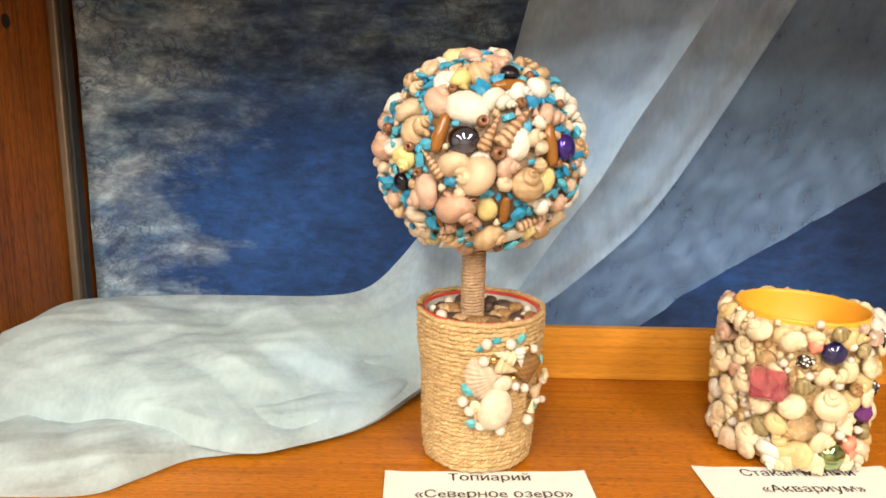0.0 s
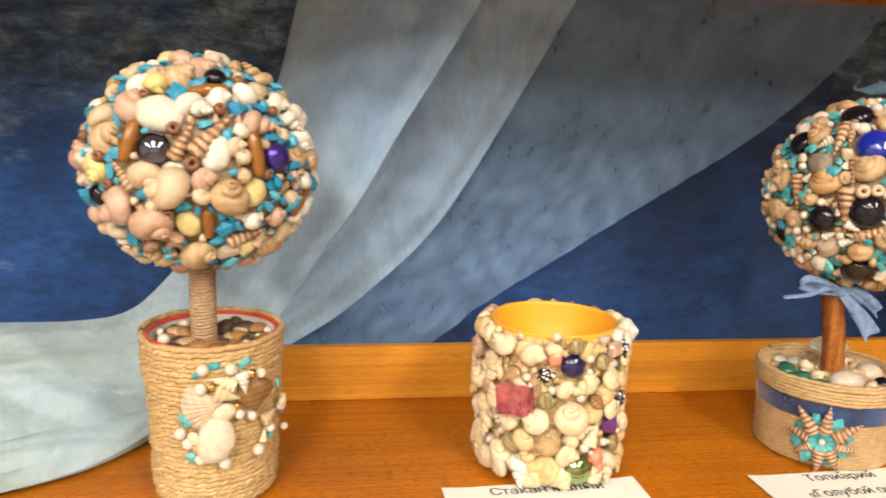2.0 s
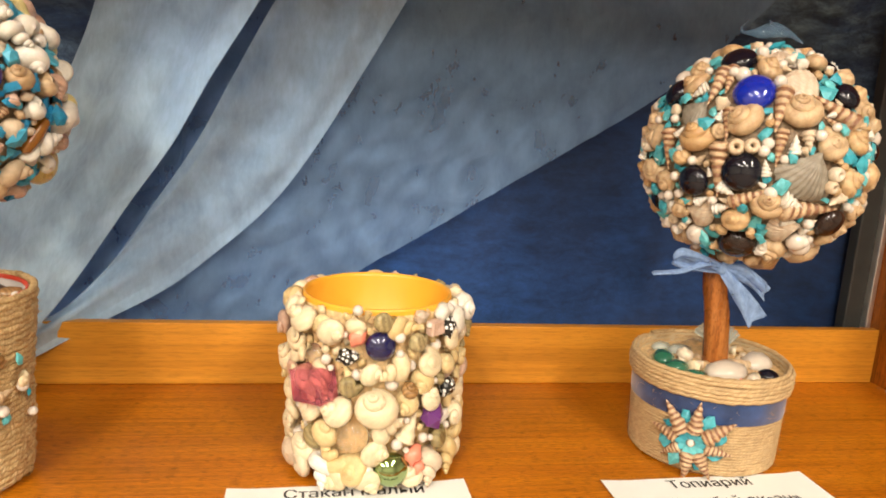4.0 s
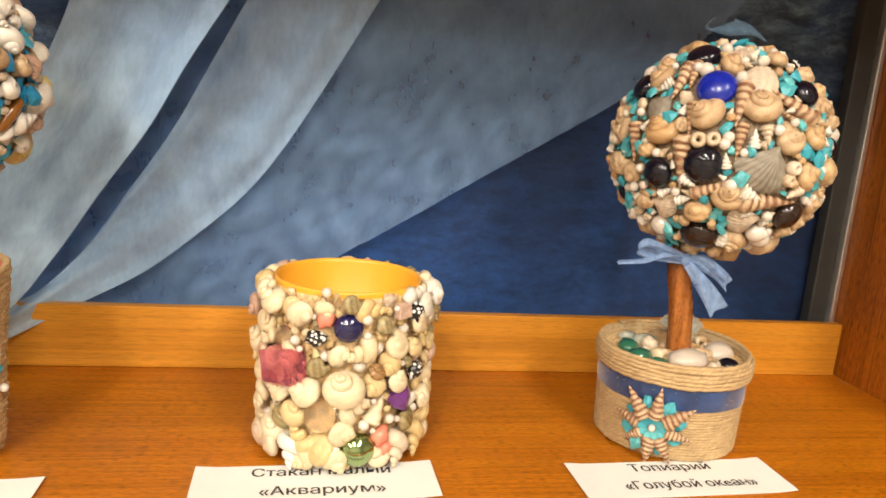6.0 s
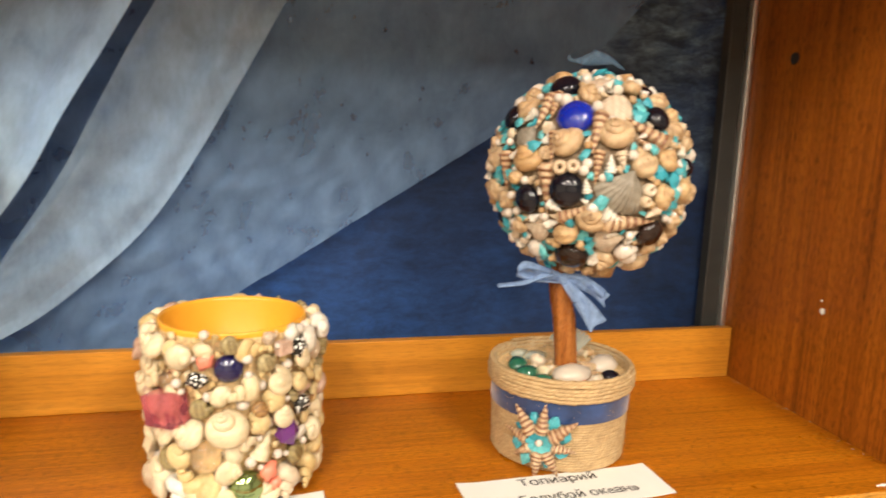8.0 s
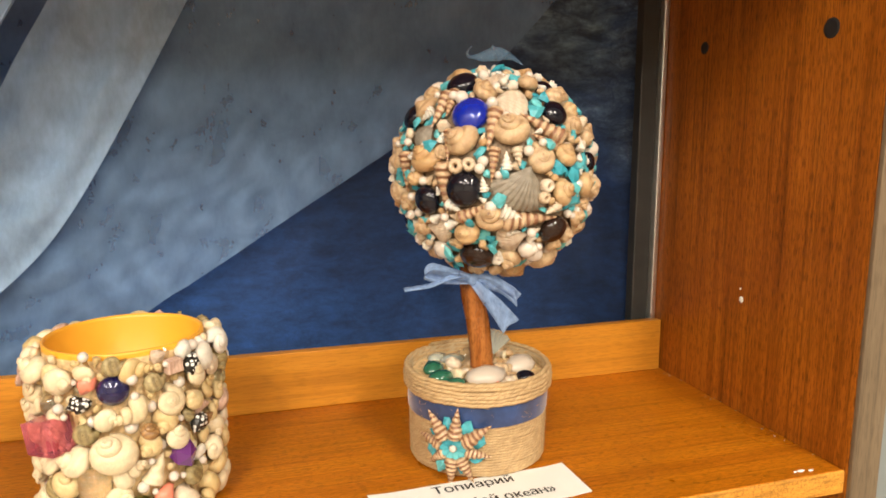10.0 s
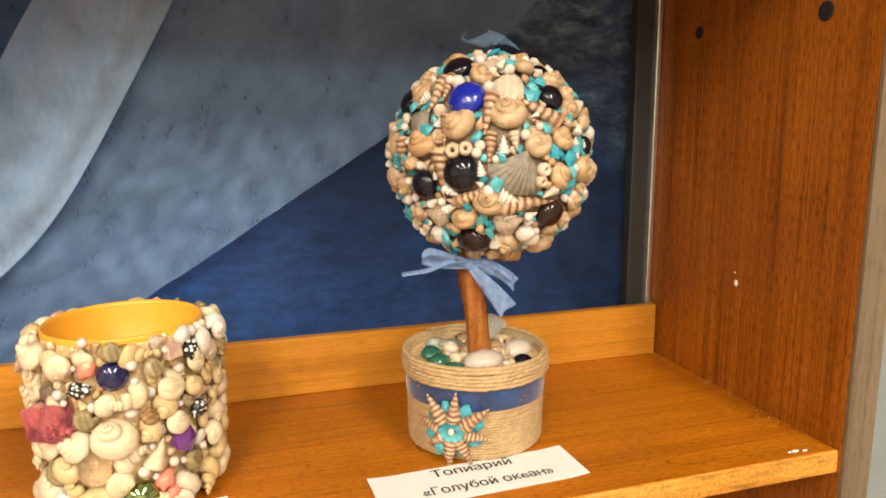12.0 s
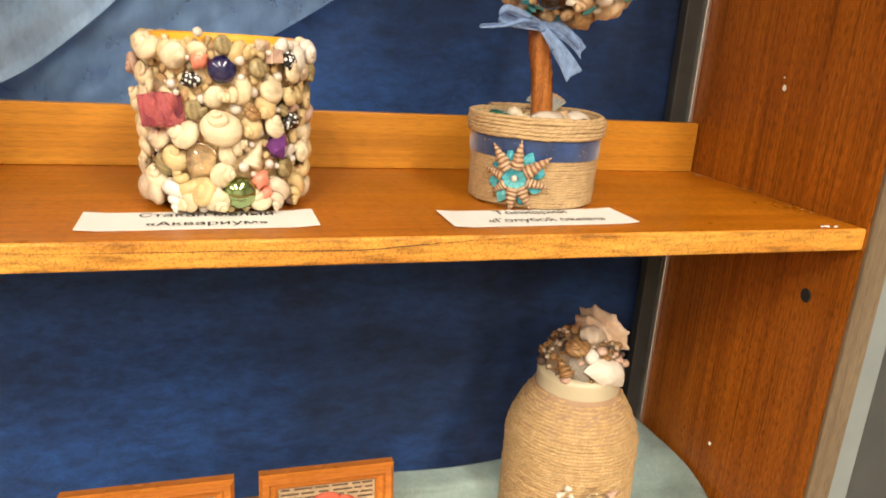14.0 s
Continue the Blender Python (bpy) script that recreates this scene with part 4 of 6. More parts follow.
def twine_mat(name, low, mid, high):
    """Fibres run along the twine and wind round with its twist."""
    m = material(name, mid, 0.7)
    at = node(m, "Attribute")
    at.attribute_name = "strand"
    v = node(m, "Mapping", {"Vector": at.outputs["Vector"], "Scale": (90, 2.6, 2.6)}).outputs[0]
    fibre = noise_tex(m, v, 1.0, 4, 0.7, 0.3)
    patch = noise_tex(m, coords(m), 120, 3, 0.6)
    col = ramp(m, fibre, [(0.30, low), (0.5, mid), (0.68, high)])
    col = mix(m, 0.5, col, ramp(m, patch, [(0.3, grey(0.7)), (0.7, grey(1.15))]), "MULTIPLY")
    link(m, col, "Base Color")
    bump(m, fibre, 0.6, 0.0008)
    return m


JUTE = twine_mat("jute twine", (0.20, 0.10, 0.03), (0.53, 0.34, 0.14), (0.86, 0.69, 0.42))
JUTE_PALE = twine_mat("pale jute twine", (0.30, 0.18, 0.075), (0.52, 0.35, 0.17), (0.66, 0.49, 0.28))
JUTE_DARK = twine_mat("brown jute twine", (0.20, 0.10, 0.045), (0.44, 0.28, 0.16), (0.72, 0.55, 0.38))
YELLOW_PLASTIC = plain("yellow plastic", (0.86, 0.42, 0.035), 0.35, 0, 12, 0.06)
RED_RIM = plain("red plastic", (0.62, 0.06, 0.03), 0.4, 0, 50, 0.2)
WHITE_PLASTIC = plain("white plastic", (0.72, 0.68, 0.64), 0.45, 0, 50, 0.15)
GLUE = plain("glue and sand ground", (0.30, 0.21, 0.13), 0.6, 0, 500, 0.5, 0.5)
DARK_STONE = plain("dark brown stone", (0.085, 0.05, 0.035), 0.5, 0, 90, 0.5, 0.3)
SATIN = plain("blue satin ribbon", (0.022, 0.055, 0.17), 0.24, 0, 60, 0.6, 0.35, Sheen_Weight=0.5)
ORGANZA = sheer("blue organza ribbon", (0.40, 0.56, 0.84), 0.28, 0.78, 60)
BOTTLE_CREAM = plain("cream bottle neck", (0.56, 0.49, 0.33), 0.3, 0, 30, 0.12)
GLUE_PALE = plain("pale glue", (0.80, 0.57, 0.29), 0.5, 0, 300, 0.4, 0.4)

# ---- where the glued pieces sit: degrees round, degrees up (or millimetres up), millimetres wide, turn ----
NORTH_TAN = [(-59, 66, 13, 0), (-5, 53, 20, 20), (12, 61, 19, -20), (57, 47, 17, 0), (-53, 23, 16, 160), (-41, 15, 21, 25), (22, -14, 19, 90), (69, -50, 16, 200),
    (4, -49, 21, 5), (72, -38, 14, 30), (78, 0, 13, 90), (-80, -37, 9, 0), (57, -66, 14, 40), (-6, -78, 13, 0), (-82, -26, 9, 90), (-85, -9, 11, 70)]
NORTH_CREAM = [(-12, 27, 22, 160), (17, 7, 17, 250), (-77, -46, 12, 0), (68, 25, 14, -60), (-16, -3, 18, -50), (-4, -12, 22, 170), (32, 35, 18, 60), (7, 31, 18, -30),
    (-16, -15, 12, -35), (9, -14, 10, 80), (-3, -1, 10, 20), (20, 37, 12, -10), (63, 36, 11, -50), (68, -11, 13, 70), (-55, 40, 10, 20), (-30, 54, 8, 40), (39, 55, 10, -20),
    (-82, -30, 11, 110), (-72, -13, 10, 100), (31, -28, 14, 20), (28, 1, 11, 90), (-31, 44, 13, 20), (26, 11, 9, 0), (26, 17, 11, 30)]
NORTH_PINK = [(-35, -22, 18, 200), (-16, -26, 23, -38), (-33, 31, 19, 60), (40, 23, 19, -15), (-86, 14, 14, 50), (-73, 3, 18, 80), (11, -5, 12, 10), (52, -26, 12, 40),
    (-23, -42, 8, 0), (60, -61, 11, 0)]
NORTH_YELLOW = [(-13, 40, 16, 150), (-48, -2, 15, -60), (2, -31, 14, 100), (37, -13, 14, 80), (-66, -58, 10, 0)]
NORTH_BEAN = [(-25, 12, 25, 78), (36, 7, 27, 98), (16, 42, 22, 10), (13, -30, 20, 95), (-32, -40, 14, 84), (76, -19, 22, 62)]
NORTH_GEM = [(-12, 9, 19, 0), (49, 6, 17, 1), (-54, -16, 13, 2), (22, 53, 13, 2)]
NORTH_TURRET = [(2, 13, 25, 245), (16, 17, 34, 228), (-29, -4, 22, -50), (38, -38, 25, 205), (-54, 32, 13, 190), (55, -12, 13, 50)]
NORTH_BEAD = [(-23, 37, 6), (19, 29, 7), (52, 30, 6), (-3, 18, 8), (5, 2, 9), (-43, 4, 7), (-67, 14, 7), (41, -3, 6), (-7, -23, 7), (-38, -9, 6), (37, 49, 6), (25, -67, 6)]
OCEAN_SNAIL = [(-62, 5, 22, 100), (-34, 18, 22, 160), (-9, 22, 24, 120), (15, 55, 21, 100), (-34, 53, 20, 20), (-96, 49, 18, 30), (-104, 14, 15, 60), (-112, -13, 16, 80),
    (-82, -13, 16, -60), (22, 7, 17, 90), (38, -6, 18, 30), (17, -12, 19, 60), (-22, -26, 21, 90), (-37, -36, 17, 100), (-106, -52, 17, 0), (42, -58, 25, 20),
    (10, -78, 24, -5), (6, 6, 20, 110), (-53, 14, 9, 0), (-110, -34, 11, 40), (25, -41, 13, 20)]
OCEAN_GEM = [(-37, 36, 24, 1), (-37, -6, 23, 0), (-61, -13, 19, 0), (-61, 61, 22, 0), (-94, 34, 19, 0), (24, 36, 18, 0), (52, 7, 13, 0), (22, -31, 20, 2), (-100, -29, 14, 0),
    (-36, -53, 24, 2), (48, 58, 13, 0)]
OCEAN_TURRET = [(-61, 38, 27, -88), (-55, 43, 22, -80), (-22, 26, 28, -100), (-21, 7, 21, -95), (-47, 17, 20, -85), (-48, -6, 32, -88), (10, 28, 31, 145), (9, 20, 18, 150),
    (-31, -18, 24, 25), (2, -24, 37, 2), (-79, 2, 25, -80), (-113, 27, 16, -70), (-60, -58, 19, 170)]
OCEAN_FAN = [(-5, -5, 31, 70, 0), (-68, 23, 20, 60, 0), (-9, 44, 25, 170, 1), (-61, -33, 19, 150, 1), (-14, 70, 20, 90, 1), (-7, -37, 21, 20, 1)]
OCEAN_WHELK = [(-14, 9, 12, 90), (-52, 22, 9, 80), (-74, 12, 8, 60), (-43, -16, 12, -30), (-45, -26, 11, 20), (-26, -3, 10, 100), (-10, -20, 16, -20), (-8, -31, 10, 0),
    (-16, -50, 13, 90), (27, 16, 9, 0), (52, 31, 10, 30), (8, -37, 8, 10), (-56, -23, 10, 30), (40, 17, 10, 60)]
OCEAN_PEARL = [(-63, 16, 6), (-28, 5, 7), (-13, 33, 7), (-50, -22, 6), (-22, -15, 8), (-2, 14, 7), (-71, -21, 6), (16, -43, 6), (48, -40, 6), (-19, 56, 6), (-53, 83, 5),
    (-80, 50, 5), (35, -23, 5), (39, -20, 5), (35, 75, 6), (-73, 82, 5)]
OCEAN_BEAD = [(7, -4, 9), (6, -10, 8), (-82, -37, 7), (-76, -41, 6), (-41, 6, 10), (-34, 7, 9), (-101, 3, 10)]
CUP_SNAIL = [(-56, 103, 18, 120), (-31, 109, 20, -20), (-38, 102, 13, 10), (12, 110, 13, 0), (9, 78, 19, 200), (30, 77, 19, 90), (48, 75, 14, 100), (-4, 58, 25, 95),
    (-27, 51, 19, 150), (-37, 37, 19, 60), (4, 44, 20, 30), (-30, 21, 15, 120), (-13, 13, 22, 150), (34, 58, 14, 80), (-73, 73, 12, 90), (-68, 87, 15, 30), (-7, 77, 13, 0),
    (67, 78, 11, 70), (51, 91, 13, 90), (59, 50, 11, 0), (-57, 23, 11, 60), (-2, 29, 13, 0), (-84, 50, 12, 60), (-42, 18, 11, 0)]
CUP_MIXED = [(22, 41, 19, 65, 0), (66, 105, 12, 100, 1), (46, 107, 14, 60, 1), (27, 110, 10, 90, 2), (-62, 34, 9, 80, 1), (20, 94, 17, 20, 3), (17, 61, 23, 90, 4),
    (-22, 68, 18, 10, 3), (-35, 92, 13, 10, 5), (-2, 112, 16, 12, 3), (43, 29, 18, 40, 3), (34, 96, 11, 60, 4), (58, 57, 11, 30, 4), (-51, 91, 8, 80, 5)]
CUP_GEM = [(-1, 94, 20, 0), (10, 16, 21, 1), (-17, 37, 22, 2), (40, 45, 22, 3), (-48, 81, 13, 4)]
CUP_PEARL = [(-15, 113, 8), (10, 98, 7), (11, 88, 5), (-35, 82, 6), (12, 33, 7), (2, 29, 5), (-2, 34, 4), (19, 28, 4), (18, 47, 4), (30, 103, 4), (-23, 98, 4), (31, 34, 6),
    (38, 32, 4), (-6, 17, 7), (-31, 31, 4), (-53, 40, 4), (-62, 46, 4), (-40, 52, 4), (-32, 77, 4), (38, 68, 4), (55, 35, 5)]
POSY_PEARL = [(2, 99, 7), (22, 98, 7), (0, 87, 7), (-16, 58, 7), (-10, 52, 7), (-1, 42, 7), (16, 38, 7), (43, 41, 7), (47, 91, 6), (38, 65, 6), (28, 68, 6), (72, 62, 6),
    (81, 44, 5), (56, 52, 6)]
POSY_GOLD = [(8, 88, 5), (38, 93, 6), (26, 74, 5), (5, 55, 6), (11, 64, 6), (17, 64, 5), (5, 61, 7)]
POSY_CHIP = [(11, 100, 9, 0), (34, 100, 11, 20), (-4, 95, 5, 60), (-12, 66, 10, -30), (-8, 43, 8, 20), (8, 43, 9, -60), (73, 77, 7, 80), (60, 46, 6, 60), (81, 55, 4, 80)]
# ---- shell topiary with the tall twine pot ----
def glue(ball, skin, name, shape, mat, m, label="", out=None):
    """Settle a piece on its ball and note what it hides."""
    m = settle(shape, m, out or skin.out)
    skin.mark(shape, m)
    return piece(name, shape, mat, ball, m, label)


def ball_skin(radius, out, lean):
    near = [direction(az, el) * radius for az, el in spread(9000, 5) if abs(az + lean) < 112 and el > -84]

    def laid(v):
        far = np.sqrt((v ** 2).sum(axis=1))
        return (v * (radius / far)[:, None])[far > radius + 0.0012]

    skin = Skin(near, laid)
    skin.out = out
    return skin


def put_snails(rows, mats, ball, radius, cover, seed, skin, kinds=("natica", "snail_wide", "snail_round", "ovoid", "snail_tall"), grow=1.38):
    rnd = random.Random(seed)
    for az, el, mm, angle in rows:
        shape = rnd.choice(kinds)
        tilt = {"moon": 32, "moon_flat": 16, "natica": 42, "viv": 28}.get(shape, 0) + (rnd.uniform(-12, 12) if shape[0] in "mnv" else 0)
        size = mm / 1000 * (1.0 if el < 45 else 0.72) * ({"ovoid": 1.3, "snail_wide": 1.2, "snail_round": 1.2, "snail_tall": 1.3}.get(shape, grow))
        glue(ball, skin, "snail_shell", shape, rnd.choice(mats), on_ball(az, el, radius, angle, size, tilt, 0.12 * size, rnd.uniform(0.8, 1.0)))
        cover.add(direction(az, el) * radius, mm / 1900)


def fill_shells(ball, radius, cover, seed, mats, sizes, skin, tries=500, lowest=-72, kinds=("natica", "snail_wide", "snail_round", "ovoid", "snail_tall", "cone"), slack=0.8):
    rnd = random.Random(seed)
    for az, el in spread(tries, seed):
        s = rnd.uniform(*sizes)
        p = direction(az, el) * radius
        if el > lowest and cover.free(p, s / 2, slack):
            shape = rnd.choice(kinds)
            tilt = {"moon": 38, "moon_flat": 18, "natica": 42, "viv": 30}.get(shape, 0)
            glue(ball, skin, "snail_shell" if shape[0] in "mnvs" else "smooth_shell", shape, rnd.choice(mats), on_ball(az, el, radius, rnd.uniform(0, 360), s * 1.3, tilt, 0.14 * s, 0.9))
            cover.add(p, s / 2)


def fill_gaps(ball, radius, skin, seed, kinds, chips=298, sizes=(0.0062, 0.0130)):
    """Chips, and small bits between them, until no core shows; kinds: (name, shape, material) of the bits."""
    rnd = random.Random(seed)
    count = {}
    for i in skin.bare(rnd):
        if skin.hidden[i]:
            continue
        p = Vector(skin.points[i])
        s = min(sizes[1], max(sizes[0], skin.room(i) * 2.6)) * rnd.uniform(0.9, 1.2)
        name, shape, mat = rnd.choice(kinds)
        if shape == "chip":
            shape = "chip_%d" % rnd.randrange(4)
        if count.get(name, 0) >= chips:
            name, shape, mat = rnd.choice([k for k in kinds if k[1] != "chip"])
            s *= 1.2
        count[name] = count.get(name, 0) + 1
        az, el = math.degrees(math.atan2(p.x, -p.y)), math.degrees(math.asin(max(-1, min(1, p.z / radius))))
        lift = 0.0018 if s < 0.009 else 0.0008
        glue(ball, skin, name, shape, mat, on_ball(az, el, radius, rnd.uniform(0, 360), s, rnd.uniform(-20, 20), -lift, rnd.uniform(0.8, 1.3)))


def core_ball(radius, topiary, place):
    bm = bmesh.new()
    bmesh.ops.create_icosphere(bm, subdivisions=4, radius=radius)
    for v in bm.verts:
        v.co *= 1 + 0.012 * noise.noise(v.co * 160)
    ball = part("shell_ball", bm, GLUE, topiary, "ball covered with glued shells, chips and gems", True)
    ball.location = place
    return ball


def north_topiary():
    base = Vector((-0.702, -0.138, TOP))
    tree = tagged(empty("shell_topiary", base), "shell-covered ball topiary in a tall jute-wrapped pot", "topiary", "shell topiaries")
    R = 0.0632
    ball = core_ball(R, tree, Vector((-0.706, -0.135, 1.4175)) - base)
    ball.rotation_euler, ball.scale = (radians(-3), 0, 0), (1.0, 1.0, 0.97)
    cover, skin = Cover(), ball_skin(R, 0.0728, 8)
    put_snails(NORTH_CREAM, [CREAM, WHITE, WHITE], ball, R, cover, 11, skin)
    put_snails(NORTH_TAN, [TAN, PINK, CREAM], ball, R, cover, 12, skin)
    put_snails(NORTH_PINK, [PINK], ball, R, cover, 13, skin)
    put_snails(NORTH_YELLOW, [YELLOW], ball, R, cover, 14, skin)
    for az, el, mm, angle in NORTH_BEAN:
        glue(ball, skin, "bean", "bean", BEAN, on_ball(az, el, R, angle, mm / 1000, 0, 0.0), "polished brown bean")
        for k in (-0.3, 0, 0.3):
            cover.add((direction(az, el) * R) + (on_ball(az, el, R, angle).to_3x3() @ Vector((1, 0, 0))).normalized() * k * mm / 1000, mm / 6000)
    for az, el, mm, kind in NORTH_GEM:
        glue(ball, skin, "glass_gem", "gem", (STEEL_GEM, PURPLE_BLUE, BLACK_GEM)[kind], on_ball(az, el, R, 0, mm / 1000, 0, -0.001), ("dark mirrored glass gem", "blue-violet lustre gem", "black glass gem")[kind])
        cover.add(direction(az, el) * R, mm / 1900)
    for az, el, mm, angle in NORTH_TURRET:
        glue(ball, skin, "auger_shell", "auger", AUGER, on_ball(az, el, R, angle + 180, mm / 1000, 0, 0), "brown banded auger shell")
        for k in (-0.3, 0, 0.3):
            cover.add((direction(az, el) * R) + (on_ball(az, el, R, angle).to_3x3() @ Vector((1, 0, 0))).normalized() * k * mm / 1000, mm / 6500)
    for az, el, mm in NORTH_BEAD:
        glue(ball, skin, "wooden_bead", "bead", BEAD, on_ball(az, el, R, 0, mm / 1000, 15, -0.002))
        cover.add(direction(az, el) * R, mm / 2000)
    fill_shells(ball, R, cover, 21, [CREAM, WHITE, PINK, TAN, WHITE, YELLOW], (0.012, 0.020), skin, 420)
    fill_shells(ball, R, cover, 23, [CREAM, TAN, PINK, WHITE], (0.009, 0.012), skin, 300, slack=0.95)
    fill_gaps(ball, R, skin, 22, 7 * [("turquoise_chip", "chip", TURQUOISE_BLUE)] + [("turquoise_chip", "chip", BLUE_CHIP), ("shell_bit", "nub", CREAM), ("shell_bit", "nub", TAN), ("shell_bit", "cone", PINK)])
    # chips pressed into the seams between the shells
    rnd = random.Random(27)
    for az, el in spread(900, 29):
        if el > -66 and abs(az + 8) < 105 and rnd.random() < 0.45 and cover.free(direction(az, el) * R, 0.0016, 0.95):
            cover.add(direction(az, el) * R, 0.0042)
            glue(ball, skin, "turquoise_chip", "chip_%d" % rnd.randrange(4), rnd.choice([TURQUOISE_BLUE, TURQUOISE_BLUE, TURQUOISE_BLUE, BLUE_CHIP]), on_ball(az, el, R, rnd.uniform(0, 360), rnd.uniform(0.008, 0.0125), rnd.uniform(-35, 35), -0.0045, rnd.uniform(0.8, 1.3)), "", 0.0735)
    # stem wound with twine
    stem_r = 0.0070
    stem = mesh_object("stem", *lathe([(0.0005, 0.06), (stem_r, 0.06), (stem_r, 0.175), (0.0005, 0.175)], 24), JUTE_DARK, tree)
    stem.location = (-0.006, 0.001, 0)
    rope("stem_twine", lambda s: stem_r + 0.0004, 0.085, 0.162, 0.0022, 0.0012, JUTE_DARK, stem, 7, 5, 6, 40, "brown twine wound round the stem", 0.0003)
    # pot
    H = 0.110
    pot = mesh_object("pot", *lathe([(0.001, 0.0), (0.0345, 0.0), (0.0355, 0.004), (0.0416, H - 0.001), (0.0416, H), (0.0404, H), (0.0398, H - 0.02), (0.034, 0.04), (0.001, 0.04)], 64), WHITE_PLASTIC, tree, False, "white plastic pot inside the twine")
    mesh_object("rim", *lathe([(0.0405, H - 0.002), (0.0412, H), (0.0410, H + 0.0012), (0.0404, H + 0.0014), (0.0398, H + 0.0006), (0.0396, H - 0.001)], 64), RED_RIM, pot, True, "red rim of the pot")
    rad = lambda s: 0.0372 + 0.0062 * s + 0.0007 * math.sin(s * 9)
    rope("twine_wrap", rad, 0.0020, H + 0.0025, 0.0032, 0.0019, JUTE, pot, 1, 17, 7, 200, "golden jute twine wound round the pot", 0.0013, 0.2)
    fuzz(pot, lambda s: rad(s) + 0.0016, 0.003, H - 0.002, 800, JUTE_PALE, 3)
    # filling
    rnd = random.Random(31)
    mesh_object("filling", *lathe([(0.0005, H - 0.008), (0.02, H - 0.008), (0.0398, H - 0.009)], 40), GLUE, pot, True, "glued gravel filling")
    for i in range(52):
        a, r = rnd.uniform(0, 2 * math.pi), rnd.uniform(0.012, 0.037)
        s = rnd.uniform(0.009, 0.019)
        piece("pebble", "pebble", rnd.choice([DARK_STONE, DARK_STONE, TAN, BROWN_SHELL]), pot, on_flat(r * math.cos(a), r * math.sin(a), H - 0.008 + rnd.uniform(0, 0.003), rnd.uniform(0, 360), s))
    for x, y, s in ((-0.028, -0.014, 0.0085), (0.024, -0.022, 0.006), (0.030, -0.006, 0.005), (-0.022, 0.020, 0.008), (0.034, 0.008, 0.005), (-0.034, 0.004, 0.006)):
        piece("pearl", "pearl", PEARL, pot, on_flat(x, y, H - 0.005, 0, s))
    piece("bud_shell", "whelk", SPOTTED, pot, on_flat(-0.012, 0.012, H - 0.001, 120, 0.016, -50))
    # posy on the pot
    P = 0.0440
    posy = [("scallop", FAN_BEIGE, 2, 74, 23, 200), ("scallop", BROWN_SHELL, 42, 77, 20, 90), ("ovoid", CREAM, 10, 54, 26, 75), ("ovoid", CREAM, 16, 71, 13, 10), ("whelk", IVORY, 16, 91, 14, 160),
            ("whelk", WHITE, 31, 88, 13, -80), ("cone", IVORY, 19, 82, 14, -20), ("moon", IVORY, -5, 57, 10, 0), ("whelk", TAN, 1, 50, 11, 20), ("whelk", TAN, 55, 61, 12, 20), ("moon", IVORY, 70, 66, 9, 60), ("whelk", IVORY, 49, 49, 8, 80)]
    for shape, mat, az, mm, size, angle in posy:
        piece("posy_shell", shape, mat, pot, on_drum(az, mm / 1000, P, angle, size / 1000 * 1.15, 0, -0.0006, 0.8))
    for az, mm, size in POSY_PEARL:
        piece("pearl", "pearl", PEARL, pot, on_drum(az, mm / 1000, P, 0, size / 1000 * 1.1, 0, -0.0006))
    for az, mm, size in POSY_GOLD:
        piece("gold_bead", "pearl", GOLD, pot, on_drum(az, mm / 1000, P, 0, size / 1000, 0, -0.001))
    for az, mm, size, angle in POSY_CHIP:
        piece("turquoise_chip", "chip_%d" % (mm % 4), TURQUOISE, pot, on_drum(az, mm / 1000, P, angle, size / 1000 * 1.15, 0, 0))
    return tree


PURPLE_BLUE = plain("violet lustre gem", (0.10, 0.06, 0.42), 0.06, 0.7, 60, 0.6)
north_topiary()


